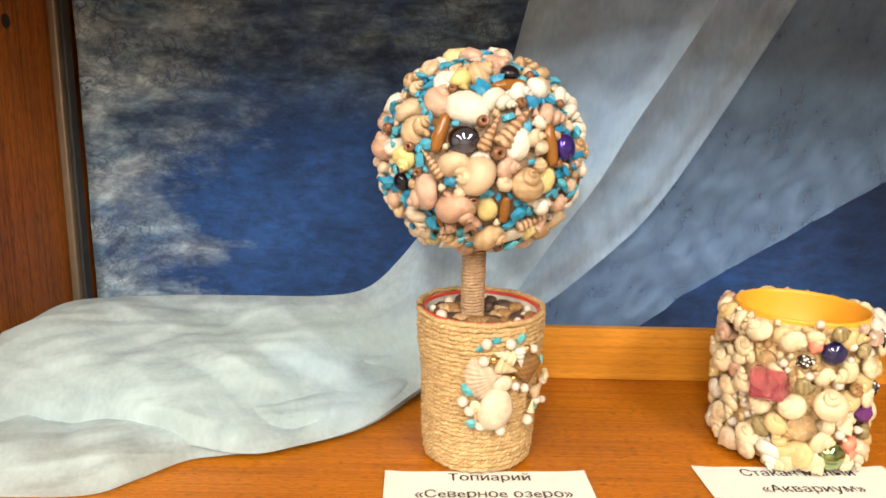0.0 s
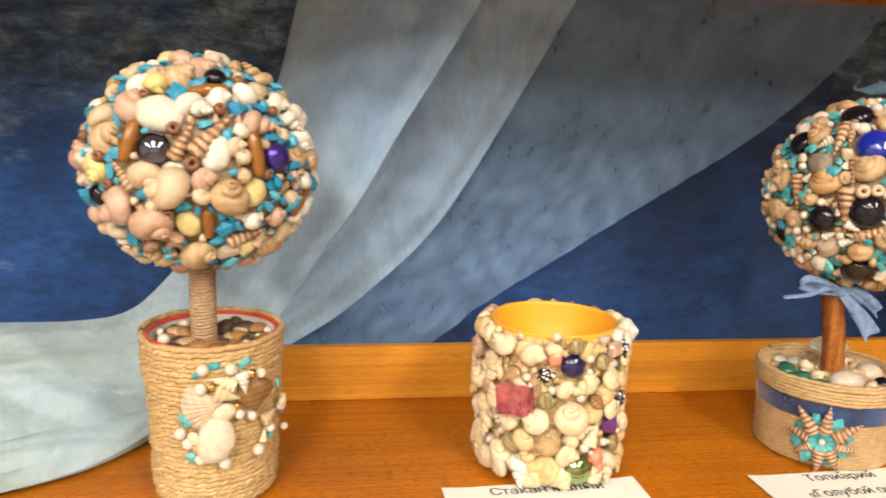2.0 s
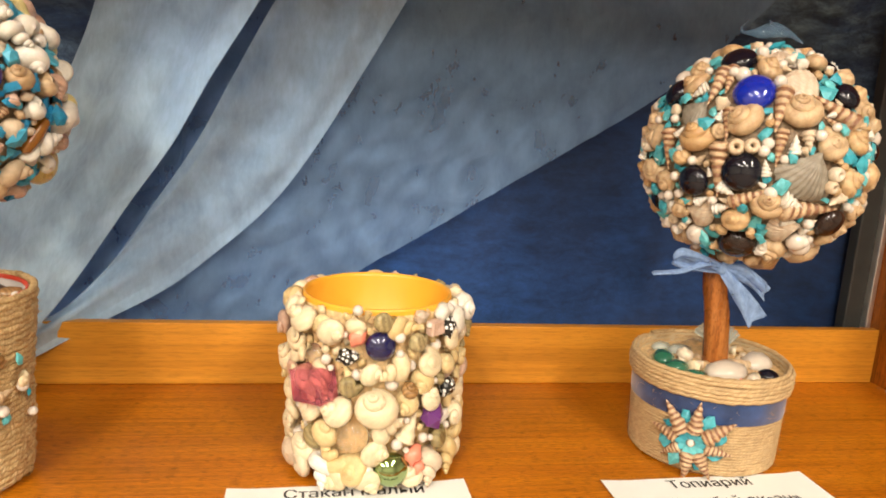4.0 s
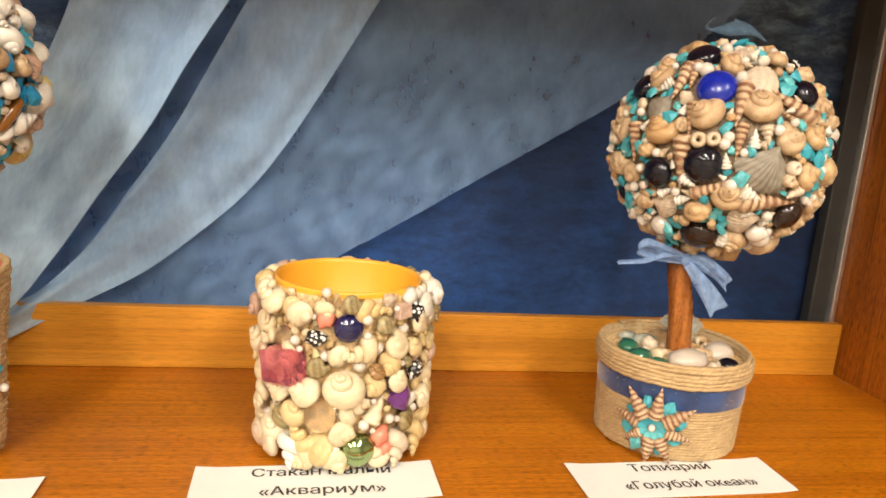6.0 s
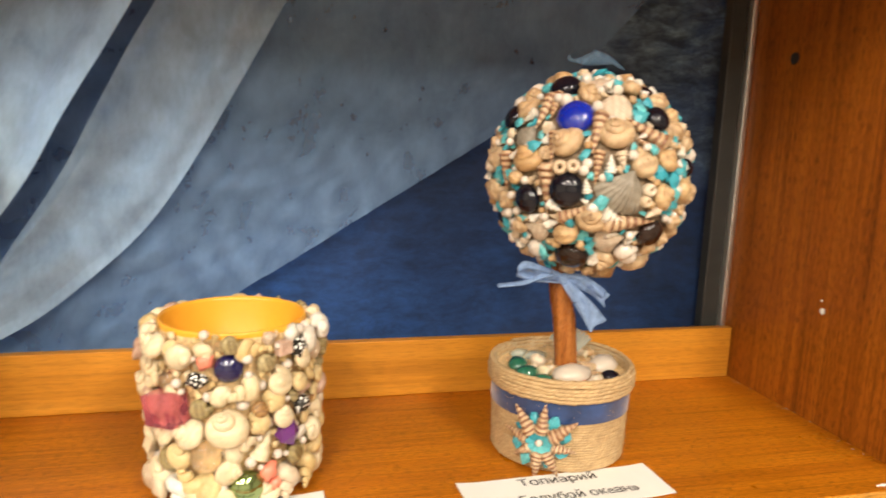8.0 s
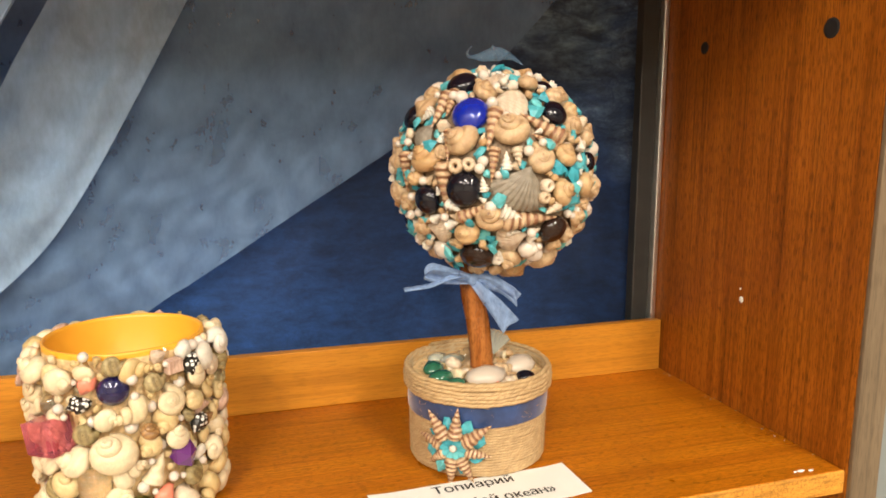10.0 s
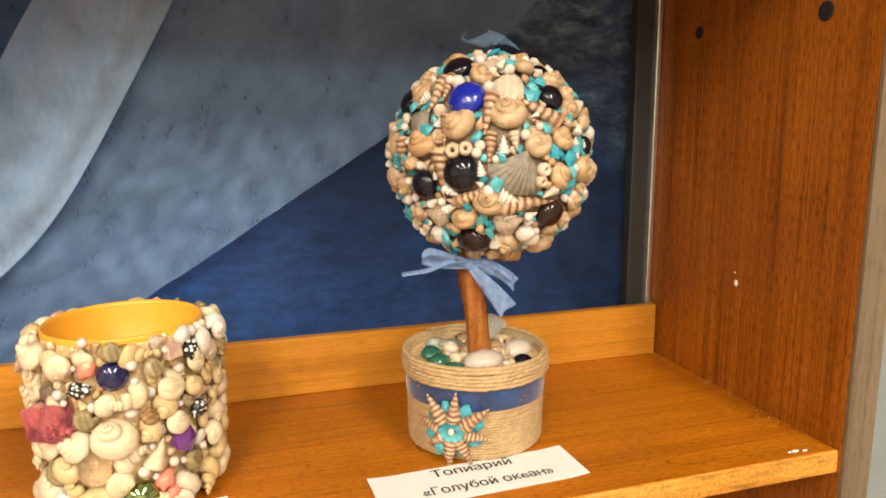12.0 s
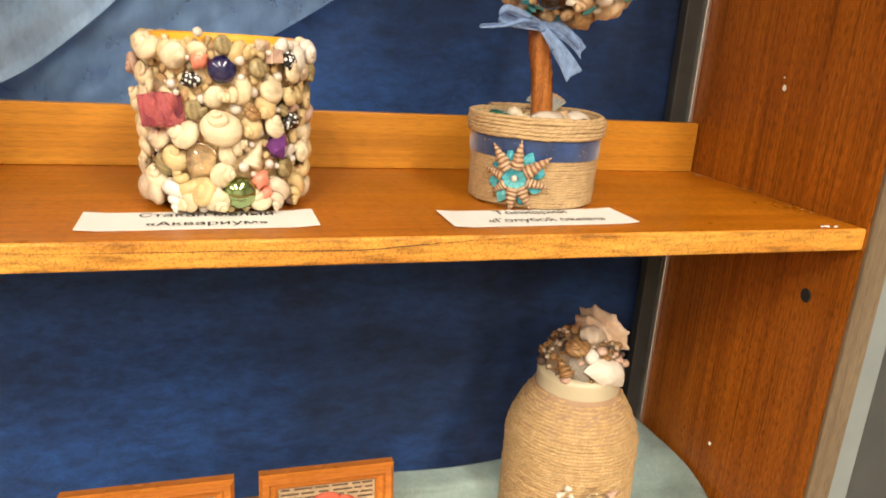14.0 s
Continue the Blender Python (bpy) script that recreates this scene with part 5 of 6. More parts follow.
# ---- tumbler covered with shells ----
def shell_tumbler():
    base = Vector((-0.4645, -0.120, TOP))
    cup = tagged(empty("shell_tumbler", base), "yellow plastic tumbler covered with glued cream shells", "tumbler")
    H = 0.111
    body = mesh_object("body", *lathe([(0.001, 0.003), (0.0405, 0.003), (0.042, 0.006), (0.0457, H - 0.001), (0.0454, H + 0.0004), (0.0443, H + 0.0004), (0.0437, H - 0.002), (0.0397, 0.008), (0.001, 0.008)], 72), YELLOW_PLASTIC, cup, True, "yellow plastic cup")
    mesh_object("glue_coat", *lathe([(0.0420, 0.004), (0.0427, 0.007), (0.0460, H - 0.004), (0.0455, H - 0.003)], 72), GLUE_PALE, body, True, "pale glue coat between the shells")
    rad = lambda z: 0.0423 + 0.0036 * min(1, z / H)
    cover = Cover()
    front = [Vector((math.sin(a) * rad(z), -math.cos(a) * rad(z), z)) for a, z in ((radians(i * 2.6), 0.005 + k * 0.00245) for i in range(-69, 69) for k in range(43))]

    def laid(v):
        far, wall = np.sqrt((v[:, :2] ** 2).sum(axis=1)), 0.0423 + 0.0036 * v[:, 2] / H
        flat = np.column_stack((v[:, :2] * (wall / far)[:, None], v[:, 2]))
        return flat[far > wall + 0.0008]

    skin = Skin(front, laid)

    def stick(name, shape, mat, m, label="", out=0.0572):
        n = Vector((m.translation.x, m.translation.y, 0)).normalized()
        for k in range(7):
            verts = np.array(SHAPES[shape][0]) @ np.array(m.to_3x3()).T + np.array(m.translation)
            far = np.sqrt((verts[:, :2] ** 2).sum(axis=1))
            m = Matrix.Translation(n * max(0.0, rad(m.translation.z) - 0.001 - far.min())) @ m
            if far.max() + max(0.0, rad(m.translation.z) - 0.001 - far.min()) < out:
                break
            m = m @ Matrix.Scale(0.93, 4)
        skin.mark(shape, m)
        return piece(name, shape, mat, body, m, label)


    def at(az, z):
        return Vector((math.sin(radians(az)) * rad(z), -math.cos(radians(az)) * rad(z), z))

    rnd = random.Random(41)
    for az, mm, size, angle in CUP_SNAIL:
        mm = min(mm, 108 - size * 0.35)
        shape = rnd.choice(["snail_round", "snail_wide", "snail_tall", "snail_round", "moon"]) if size != 25 else "snail_round"
        tilt = 24 if shape == "moon" else 0
        stick("snail_shell", shape, rnd.choice([IVORY, IVORY, YELLOW_CREAM]), on_drum(az, mm / 1000, rad(mm / 1000), angle, size / 1000 * (1.45 if shape == "moon" else 1.55), tilt, 0.001, 0.66), "", 0.0625 if size == 25 else 0.0572)
        cover.add(at(az, mm / 1000), size / 1950)
    mixed = [("cone", IVORY, "long ivory shell"), ("nub", WHITE, "white shell"), ("crystal", FAN_BEIGE, "pale stone"), ("moon_flat", OLIVE, "olive polished snail shell"), ("moon_tall", BROWN_SHELL, "brown snail shell"), ("pebble", AMBER, "amber stone")]
    for az, mm, size, angle, kind in CUP_MIXED:
        mm = min(mm, 107)
        shape, mat, text = mixed[kind]
        stick("mixed_shell", shape, mat, on_drum(az, mm / 1000, rad(mm / 1000), angle, size / 1000, {3: 20, 4: 55}.get(kind, 0), 0, 1.0), text)
        cover.add(at(az, mm / 1000), size / 2000)
    gems = [(NAVY_GEM, "navy blue glass gem"), (GREEN_GEM, "green lustre glass gem"), (CLEAR_GEM, "clear amber glass gem"), (PURPLE_GEM, "purple glass stone"), (CLEAR_GEM, "clear glass pebble")]
    for az, mm, size, kind in CUP_GEM:
        mm = min(mm, 92)
        stick("glass_gem", "gem" if kind != 3 else "crystal", gems[kind][0], on_drum(az, mm / 1000, rad(mm / 1000), 0, size / 1000, 0, -0.003), gems[kind][1])
        cover.add(at(az, mm / 1000), size / 2000)
    stick("crystal", "block", ROSE_GEM, on_drum(-43, 0.066, rad(0.066), 8, 0.025, 0, -0.002), "rose pink faceted crystal", 0.066)
    cover.add(at(-42, 0.066), 0.0095)
    stick("spotted_shell", "nub", SPOTTED, on_drum(-21, 0.085, rad(0.085), 15, 0.019, 0, -0.005), "black and white spotted shell")
    cover.add(at(-21, 0.085), 0.009)
    for az, z, s in ((-15, 0.097, 0.015), (25, 0.024, 0.015), (30, 0.015, 0.012)):
        stick("coral_bead", "nub", CORAL, on_drum(az, z, rad(z), 60, s, 0, -0.005), "coral pink bead")
        cover.add(at(az, z), s / 2)
    stick("square_bead", "block", PINK, on_drum(35, 0.101, rad(0.101), 4, 0.0125, 0, -0.004), "pale pink square bead")
    cover.add(at(35, 0.101), 0.007)
    stick("spotted_shell", "nub", SPOTTED, on_drum(49, 0.098, rad(0.098), 70, 0.018, 0, -0.004), "black and white spotted shell")
    stick("white_shell", "ovoid", WHITE, on_drum(62, 0.099, rad(0.099), 85, 0.021, 0, -0.003), "smooth white shell")
    stick("spotted_shell", "nub", SPOTTED, on_drum(54, 0.060, rad(0.060), 30, 0.016, 0, -0.004), "black and white spotted shell")
    for az, mm, size in CUP_PEARL:
        stick("pearl", "pearl", PEARL, on_drum(az, mm / 1000, rad(mm / 1000), 0, size / 1000, 0, -0.0065))
        cover.add(at(az, mm / 1000), size / 2200)
    # the rest of the wall: the largest shells that the gaps take, then bits
    pale = 6 * [IVORY] + 2 * [YELLOW_CREAM] + [WHITE, WHITE, CREAM, PINK, OLIVE]
    for need in (0.0062, 0.0046, 0.0032, 0.0):
        for i in skin.bare(rnd):
            x, y, z = skin.points[i]
            az = math.degrees(math.atan2(x, -y))
            if skin.hidden[i] or z > H - 0.003 or (need < 0.004 and abs(az) > 112) or skin.room(i) < need:
                continue
            s = min(0.0185, max(0.0060, skin.room(i) * 2.9))
            if s > 0.0085:
                z = min(H - 0.001 - s * 0.42, max(0.004 + s * 0.5, z))
                shape = rnd.choice(["snail_round", "snail_wide", "snail_tall", "moon"])
                stick("snail_shell", shape, rnd.choice(pale), on_drum(az, z, rad(z), rnd.uniform(0, 360), s * 1.5, 24 if shape == "moon" else 0, 0.0, 0.7))
            else:
                shape, mat = rnd.choice([("nub", IVORY), ("moon", IVORY), ("nub", YELLOW_CREAM), ("chip_1", AMBER), ("cone", YELLOW_CREAM), ("pearl", PEARL), ("moon", YELLOW_CREAM)])
                stick({"pearl": "pearl", "chip_1": "shell_chip"}.get(shape, "shell_bit"), shape, mat, on_drum(az, z, rad(z), rnd.uniform(0, 360), s * 1.15, 0, -0.0012, 1.0))
    return cup


shell_tumbler()


# ---- shell topiary with the low ribboned pot ----
def ribbon_part(name, points, widths, wide_axis, mat, parent, label):
    """Soft ribbon along a curve; wide_axis: the way its breadth lies."""
    n = 40
    mid = spline(points, n)
    wide = Vector(wide_axis).normalized()
    verts = []
    for i, p in enumerate(mid):
        s = i / (n - 1)
        w = widths[0] + (widths[1] - widths[0]) * s
        for j in range(7):
            u = j / 6 - 0.5
            lift = 0.0018 * math.sin(u * 7 + s * 5) + 0.0012 * noise.noise((s * 4, u * 3, len(label)))
            verts.append(p + wide * (u * w) + Vector((0, -lift, 0)))
    ob = mesh_object(name, verts, grid_faces(n, 7), mat, parent, True, label)
    return thicken(ob, 0.0003)


def ocean_topiary():
    base = Vector((-0.232, -0.112, TOP))
    tree = tagged(empty("shell_topiary", base), "shell-covered ball topiary in a low jute pot with blue ribbon", "topiary", "shell topiaries")
    R = 0.0632
    ball = core_ball(R, tree, Vector((-0.220, -0.110, 1.404)) - base)
    cover, skin = Cover(), ball_skin(R, 0.0738, 25)
    put_snails(OCEAN_SNAIL, [TAN, TAN, TAN_WARM], ball, R, cover, 51, skin, ("viv", "viv", "moon"), 1.3)
    for az, el, mm, kind in OCEAN_GEM:
        glue(ball, skin, "glass_gem", "gem", (BLACK_GEM, BLUE_GEM, BROWN_GEM)[kind], on_ball(az, el, R, 0, mm / 1000, 0, -0.0015), ("black glass gem", "cobalt blue glass gem", "smoky brown glass gem")[kind])
        cover.add(direction(az, el) * R, mm / 1950)
    for az, el, mm, angle in OCEAN_TURRET:
        glue(ball, skin, "auger_shell", "auger", AUGER, on_ball(az, el, R, angle, mm / 1000 * 1.05, 0, -0.0005), "brown banded auger shell")
        for k in (-0.35, 0, 0.35):
            cover.add((direction(az, el) * R) + (on_ball(az, el, R, angle).to_3x3() @ Vector((1, 0, 0))).normalized() * k * mm / 1000, mm / 7000)
    for az, el, mm, angle, kind in OCEAN_FAN:
        glue(ball, skin, "scallop_shell", "scallop", (FAN_GREY, FAN_BEIGE)[kind], on_ball(az, el, R, angle + 180, mm / 1000, 0, -0.001), ("grey ribbed scallop shell", "beige ribbed scallop shell")[kind])
        cover.add(direction(az, el) * R, mm / 2300)
    for az, el, mm, angle in OCEAN_WHELK:
        glue(ball, skin, "whelk_shell", "whelk", WHITE, on_ball(az, el, R, angle, mm / 1000, 0, -0.0015), "small white whelk shell")
        cover.add(direction(az, el) * R, mm / 2400)
    for az, el, mm in OCEAN_PEARL:
        glue(ball, skin, "pearl", "pearl", PEARL, on_ball(az, el, R, 0, mm / 1000, 0, -0.003))
        cover.add(direction(az, el) * R, mm / 2000)
    for az, el, mm in OCEAN_BEAD:
        glue(ball, skin, "shell_bead", "bead", CREAM, on_ball(az, el, R, 0, mm / 1000, 10, -0.003))
        cover.add(direction(az, el) * R, mm / 2000)
    snails = ("viv", "viv", "moon")
    fill_shells(ball, R, cover, 61, [TAN, TAN_WARM, TAN], (0.012, 0.019), skin, 420, kinds=snails)
    fill_shells(ball, R, cover, 65, [TAN, TAN_WARM, CREAM], (0.009, 0.012), skin, 200, kinds=snails + ("whelk",), slack=0.95)
    fill_gaps(ball, R, skin, 62, 5 * [("turquoise_chip", "chip", TURQUOISE)] + [("whelk_shell", "whelk", WHITE), ("pearl", "pearl", PEARL), ("whelk_shell", "whelk", CREAM), ("shell_bit", "nub", TAN), ("shell_bit", "moon", TAN_WARM)])
    # chips, pearls and tiny whelks pressed into the seams
    rnd = random.Random(67)
    for az, el in spread(1000, 69):
        if el > -66 and abs(az + 25) < 105 and rnd.random() < 0.6 and cover.free(direction(az, el) * R, 0.0012, 0.95):
            cover.add(direction(az, el) * R, 0.0038)
            name, shape, mat, size = rnd.choice([("turquoise_chip", "chip_%d" % rnd.randrange(4), TURQUOISE, 0.0095), ("turquoise_chip", "chip_%d" % rnd.randrange(4), TURQUOISE, 0.0085), ("pearl", "pearl", PEARL, 0.0058), ("whelk_shell", "whelk", WHITE, 0.0100), ("turquoise_chip", "chip_%d" % rnd.randrange(4), TURQUOISE, 0.0105)])
            glue(ball, skin, name, shape, mat, on_ball(az, el, R, rnd.uniform(0, 360), size * rnd.uniform(0.9, 1.2), rnd.uniform(-25, 25), -0.0048, 1.0), "", 0.0742)
    # clear plastic ornament on top
    prof = [(0.0, 0.0006), (0.08, 0.0014), (0.2, 0.0030), (0.36, 0.0052), (0.55, 0.0062), (0.72, 0.0054), (0.84, 0.0040), (0.90, 0.0020), (0.96, 0.0013), (1.0, 0.0003)]
    verts = []
    way = spline([(-0.018, 0.004, 0.078), (-0.010, 0.001, 0.0785), (0.0, -0.002, 0.080), (0.010, -0.005, 0.078), (0.018, -0.008, 0.0725)], len(prof))
    for (s, r), p in zip(prof, way):
        for j in range(16):
            a = 2 * math.pi * j / 16
            verts.append(p + Vector((0.25 * r * math.cos(a), r * 0.8 * math.sin(a), r * 0.85 * math.cos(a))))
    ornament = mesh_object("ornament", verts, grid_faces(len(prof), 16, True), SEA_CLEAR, ball, True, "clear bluish plastic ornament")
    for points, widths in (([(-0.017, 0.004, 0.078), (-0.019, 0.003, 0.081), (-0.017, 0.001, 0.0845)], (0.003, 0.006)), ([(0.000, -0.002, 0.083), (-0.003, -0.001, 0.086)], (0.006, 0.0015))):
        ribbon_part("fin", points, widths, (0.5, 0.6, 0.3), SEA_CLEAR, ornament, "thin clear plastic fin")
    for i in range(9):
        piece("pearl", "pearl", PEARL, ball, on_ball(-70 + i * 16, 74 + 3 * math.sin(i), R, 0, 0.0042, 0, -0.003))
    # twig stem
    n, sides = 14, 16
    axis = spline([(0.003, 0.0, 0.040), (0.003, 0.0, 0.062), (0.0, 0.0, 0.095), (-0.005, 0.0, 0.120), (-0.004, 0.001, 0.150)], n)
    verts = []
    for i, p in enumerate(axis):
        for j in range(sides):
            a = 2 * math.pi * j / sides
            r = 0.0088 * (1 - 0.10 * i / n) * (1 + 0.06 * math.cos(3 * a + i * 0.2) + 0.05 * noise.noise((math.cos(a), math.sin(a), i * 0.4)))
            verts.append((p.x + r * math.cos(a), p.y + r * math.sin(a), p.z))
    mesh_object("stem", verts, grid_faces(n, sides, True), WOOD_STEM, tree, True, "brown peeled wooden twig")
    # bow
    knot = Vector((-0.240, -0.1245, 1.331)) - base
    bow = empty("bow")
    bow.parent, bow.location = tree, knot
    tagged(bow, "sheer light blue organza bow")
    bm = bmesh.new()
    bmesh.ops.create_icosphere(bm, subdivisions=2, radius=1)
    for v in bm.verts:
        v.co = Vector((v.co.x * 0.0045, v.co.y * 0.0035, v.co.z * 0.0042)) * (1 + 0.25 * noise.noise(v.co * 2))
    part("knot", bm, ORGANZA, bow, "", True)
    ribbon_part("loop", [(0, 0, 0), (-0.016, -0.004, 0.006), (-0.030, -0.003, 0.010), (-0.034, 0.001, 0.005), (-0.020, 0.003, 0.001), (0, 0.001, 0)], (0.006, 0.007), (0.1, 0, 1), ORGANZA, bow, "sheer blue ribbon loop")
    ribbon_part("loop", [(0, 0, 0), (0.010, -0.006, 0.001), (0.022, -0.006, -0.006), (0.030, -0.003, -0.012), (0.018, 0.002, -0.005), (0, 0.001, 0)], (0.006, 0.008), (0.4, 0, 1), ORGANZA, bow, "sheer blue ribbon loop")
    ribbon_part("tail", [(0, 0, 0), (-0.015, -0.005, 0.003), (-0.032, -0.006, -0.001), (-0.050, -0.004, -0.003)], (0.004, 0.003), (0, 0.3, 1), ORGANZA, bow, "thin ribbon tail")
    ribbon_part("tail", [(0, -0.001, -0.001), (0.007, -0.006, -0.010), (0.016, -0.007, -0.021), (0.026, -0.006, -0.034)], (0.006, 0.015), (1, 0, 0.75), ORGANZA, bow, "wide cut ribbon tail")
    ribbon_part("tail", [(0, 0, 0), (0.012, -0.003, -0.004), (0.024, -0.002, -0.009), (0.034, 0.0, -0.017)], (0.005, 0.010), (0.35, 0, 1), ORGANZA, bow, "short ribbon tail")
    # pot
    H = 0.066
    pot = mesh_object("pot", *lathe([(0.001, 0.0), (0.0465, 0.0), (0.0475, 0.003), (0.0500, H), (0.0492, H + 0.001), (0.0485, H), (0.047, H - 0.02), (0.001, H - 0.022)], 72), PLASTIC_BEIGE, tree, True, "plastic pot inside the twine")
    low = lambda s: 0.0482 + 0.0010 * s
    rope("twine_wrap", low, 0.0012, 0.0375, 0.0019, 0.0011, JUTE_PALE, pot, 2, 26, 6, 220, "fine pale jute twine wound round the pot", 0.0004)
    rope("rim_twine", lambda s: 0.0515 + 0.0010 * math.sin(math.pi * s), 0.0520, H + 0.001, 0.0026, 0.0016, JUTE_PALE, pot, 4, 18, 7, 200, "thick pale jute twine round the rim", 0.0007)
    rope("inner_twine", lambda s: 0.0492 + 0.0008 * s, H - 0.008, H + 0.002, 0.0030, 0.0017, JUTE_PALE, pot, 6, 18, 7, 180, "jute twine inside the rim", 0.0005)
    fuzz(pot, lambda s: 0.0500 + 0.002 * s, 0.002, H, 380, JUTE_PALE, 8, 0.005)
    verts = []
    for i in range(97):
        a = 2 * math.pi * i / 96
        for j in range(6):
            z = 0.0370 + 0.0152 * j / 5
            r = 0.0506 + 0.0004 * math.sin(math.pi * j / 5) + 0.0005 * noise.noise((math.cos(a) * 3, math.sin(a) * 3, z * 90))
            verts.append((r * math.cos(a), r * math.sin(a), z))
    mesh_object("satin_ribbon", verts, grid_faces(97, 6), SATIN, pot, True, "dark blue satin ribbon band")
    # filling of glass and shells
    mesh_object("filling", *lathe([(0.0005, H - 0.005), (0.03, H - 0.005), (0.0485, H - 0.006)], 40), GLUE_PALE, pot, True, "sandy filling")
    fill = [("pebble", CLEAR_GEM, 0.004, 0.030, 0.022, 15), ("pebble", SEA_GLASS, -0.022, 0.030, 0.016, 20), ("auger", IVORY, -0.004, -0.022, 0.016, 190), ("turret", TAN, 0.018, -0.014, 0.022, 20), ("moon", CREAM, -0.018, 0.004, 0.014, 0), ("pebble", GREEN_GLASS, -0.031, -0.012, 0.020, 20), ("pebble", GREEN_GLASS, -0.024, -0.024, 0.014, 0), ("scallop", SEA_GLASS, 0.018, 0.024, 0.026, 80), ("pebble", PALE_STONE, -0.002, -0.024, 0.030, 10),
            ("pebble", PALE_STONE, 0.031, -0.006, 0.028, 40), ("auger", TAN, 0.014, -0.022, 0.019, 10), ("whelk", IVORY, -0.016, -0.012, 0.014, 30), ("whelk", IVORY, -0.010, -0.016, 0.011, 200), ("pebble", SEA_GLASS, -0.012, 0.022, 0.018, 0),
            ("gem", BLACK_GEM, 0.026, -0.028, 0.014, 0), ("nub", CORAL, 0.002, -0.032, 0.008, 0), ("pebble", GREEN_GLASS, -0.032, 0.006, 0.022, 60), ("chip_2", TURQUOISE, -0.038, -0.018, 0.008, 0), ("nub", CREAM, 0.012, -0.034, 0.012, 60)]
    rnd = random.Random(66)
    for i in range(40):
        a, r = rnd.uniform(0, 6.28), rnd.uniform(0.010, 0.043)
        fill.append((rnd.choice(["nub", "whelk", "moon", "nub"]), rnd.choice([CREAM, TAN, TAN, TAN_WARM, IVORY]), r * math.cos(a), r * math.sin(a), rnd.uniform(0.006, 0.011), rnd.uniform(0, 360)))
    for shape, mat, x, y, s, angle in fill:
        tilt = -50 if shape == "scallop" else 0
        piece("filler_piece", shape, mat, pot, on_flat(x, y, H - 0.006 + (0.006 if tilt else 0), angle, s, tilt))
    # star of auger shells
    az0, z0, Rs = -36.0, 0.0240, 0.0500

    def star_at(dist, ang):
        x, z = dist * math.cos(radians(ang)), dist * math.sin(radians(ang))
        return az0 + math.degrees(x / Rs), z0 + z

    for k, ang in enumerate((126, 84, 36, 168, -12, -60, -94, -142)):
        length = (0.023, 0.022, 0.023, 0.019, 0.018, 0.020, 0.021, 0.016)[k]
        a, z = star_at(0.0075 + length * 0.46, ang)
        piece("auger_shell", "turret", AUGER, pot, on_drum(a, z, Rs + 0.0004, ang, length, 0, -0.0008), "brown banded auger shell")
    for k in range(8):
        a, z = star_at(0.0155, 106 + k * 45)
        piece("turquoise_chip", "chip_%d" % (k % 4), TURQUOISE, pot, on_drum(a, z, Rs, 106 + k * 45, 0.0125, 0, -0.0012))
    for k in range(10):
        a, z = star_at(0.0064, k * 36)
        piece("petal", "chip_1", TURQUOISE, pot, on_drum(a, z, Rs + 0.003, k * 36, 0.0092, -18, -0.0012), "turquoise petal")
    piece("pearl", "pearl", PEARL, pot, on_drum(az0, z0, Rs + 0.0045, 0, 0.0052, 0, 0))
    return tree


PLASTIC_BEIGE = plain("beige plastic", (0.50, 0.38, 0.22), 0.5, 0, 80, 0.25)
TAN_WARM = shell_mat("warm tan shell", (0.56, 0.35, 0.16), (0.68, 0.48, 0.26), 0.34, 0.4, (0.34, 0.17, 0.07), 4, 0.3)
PALE_STONE = plain("pale frosted stone", (0.76, 0.66, 0.55), 0.28, 0, 80, 0.15, Transmission_Weight=0.25)
SEA_CLEAR = material("clear bluish plastic", (0.22, 0.38, 0.58), 0.06, 0, Alpha=0.16, IOR=1.5, Coat_Weight=0.5)
ocean_topiary()


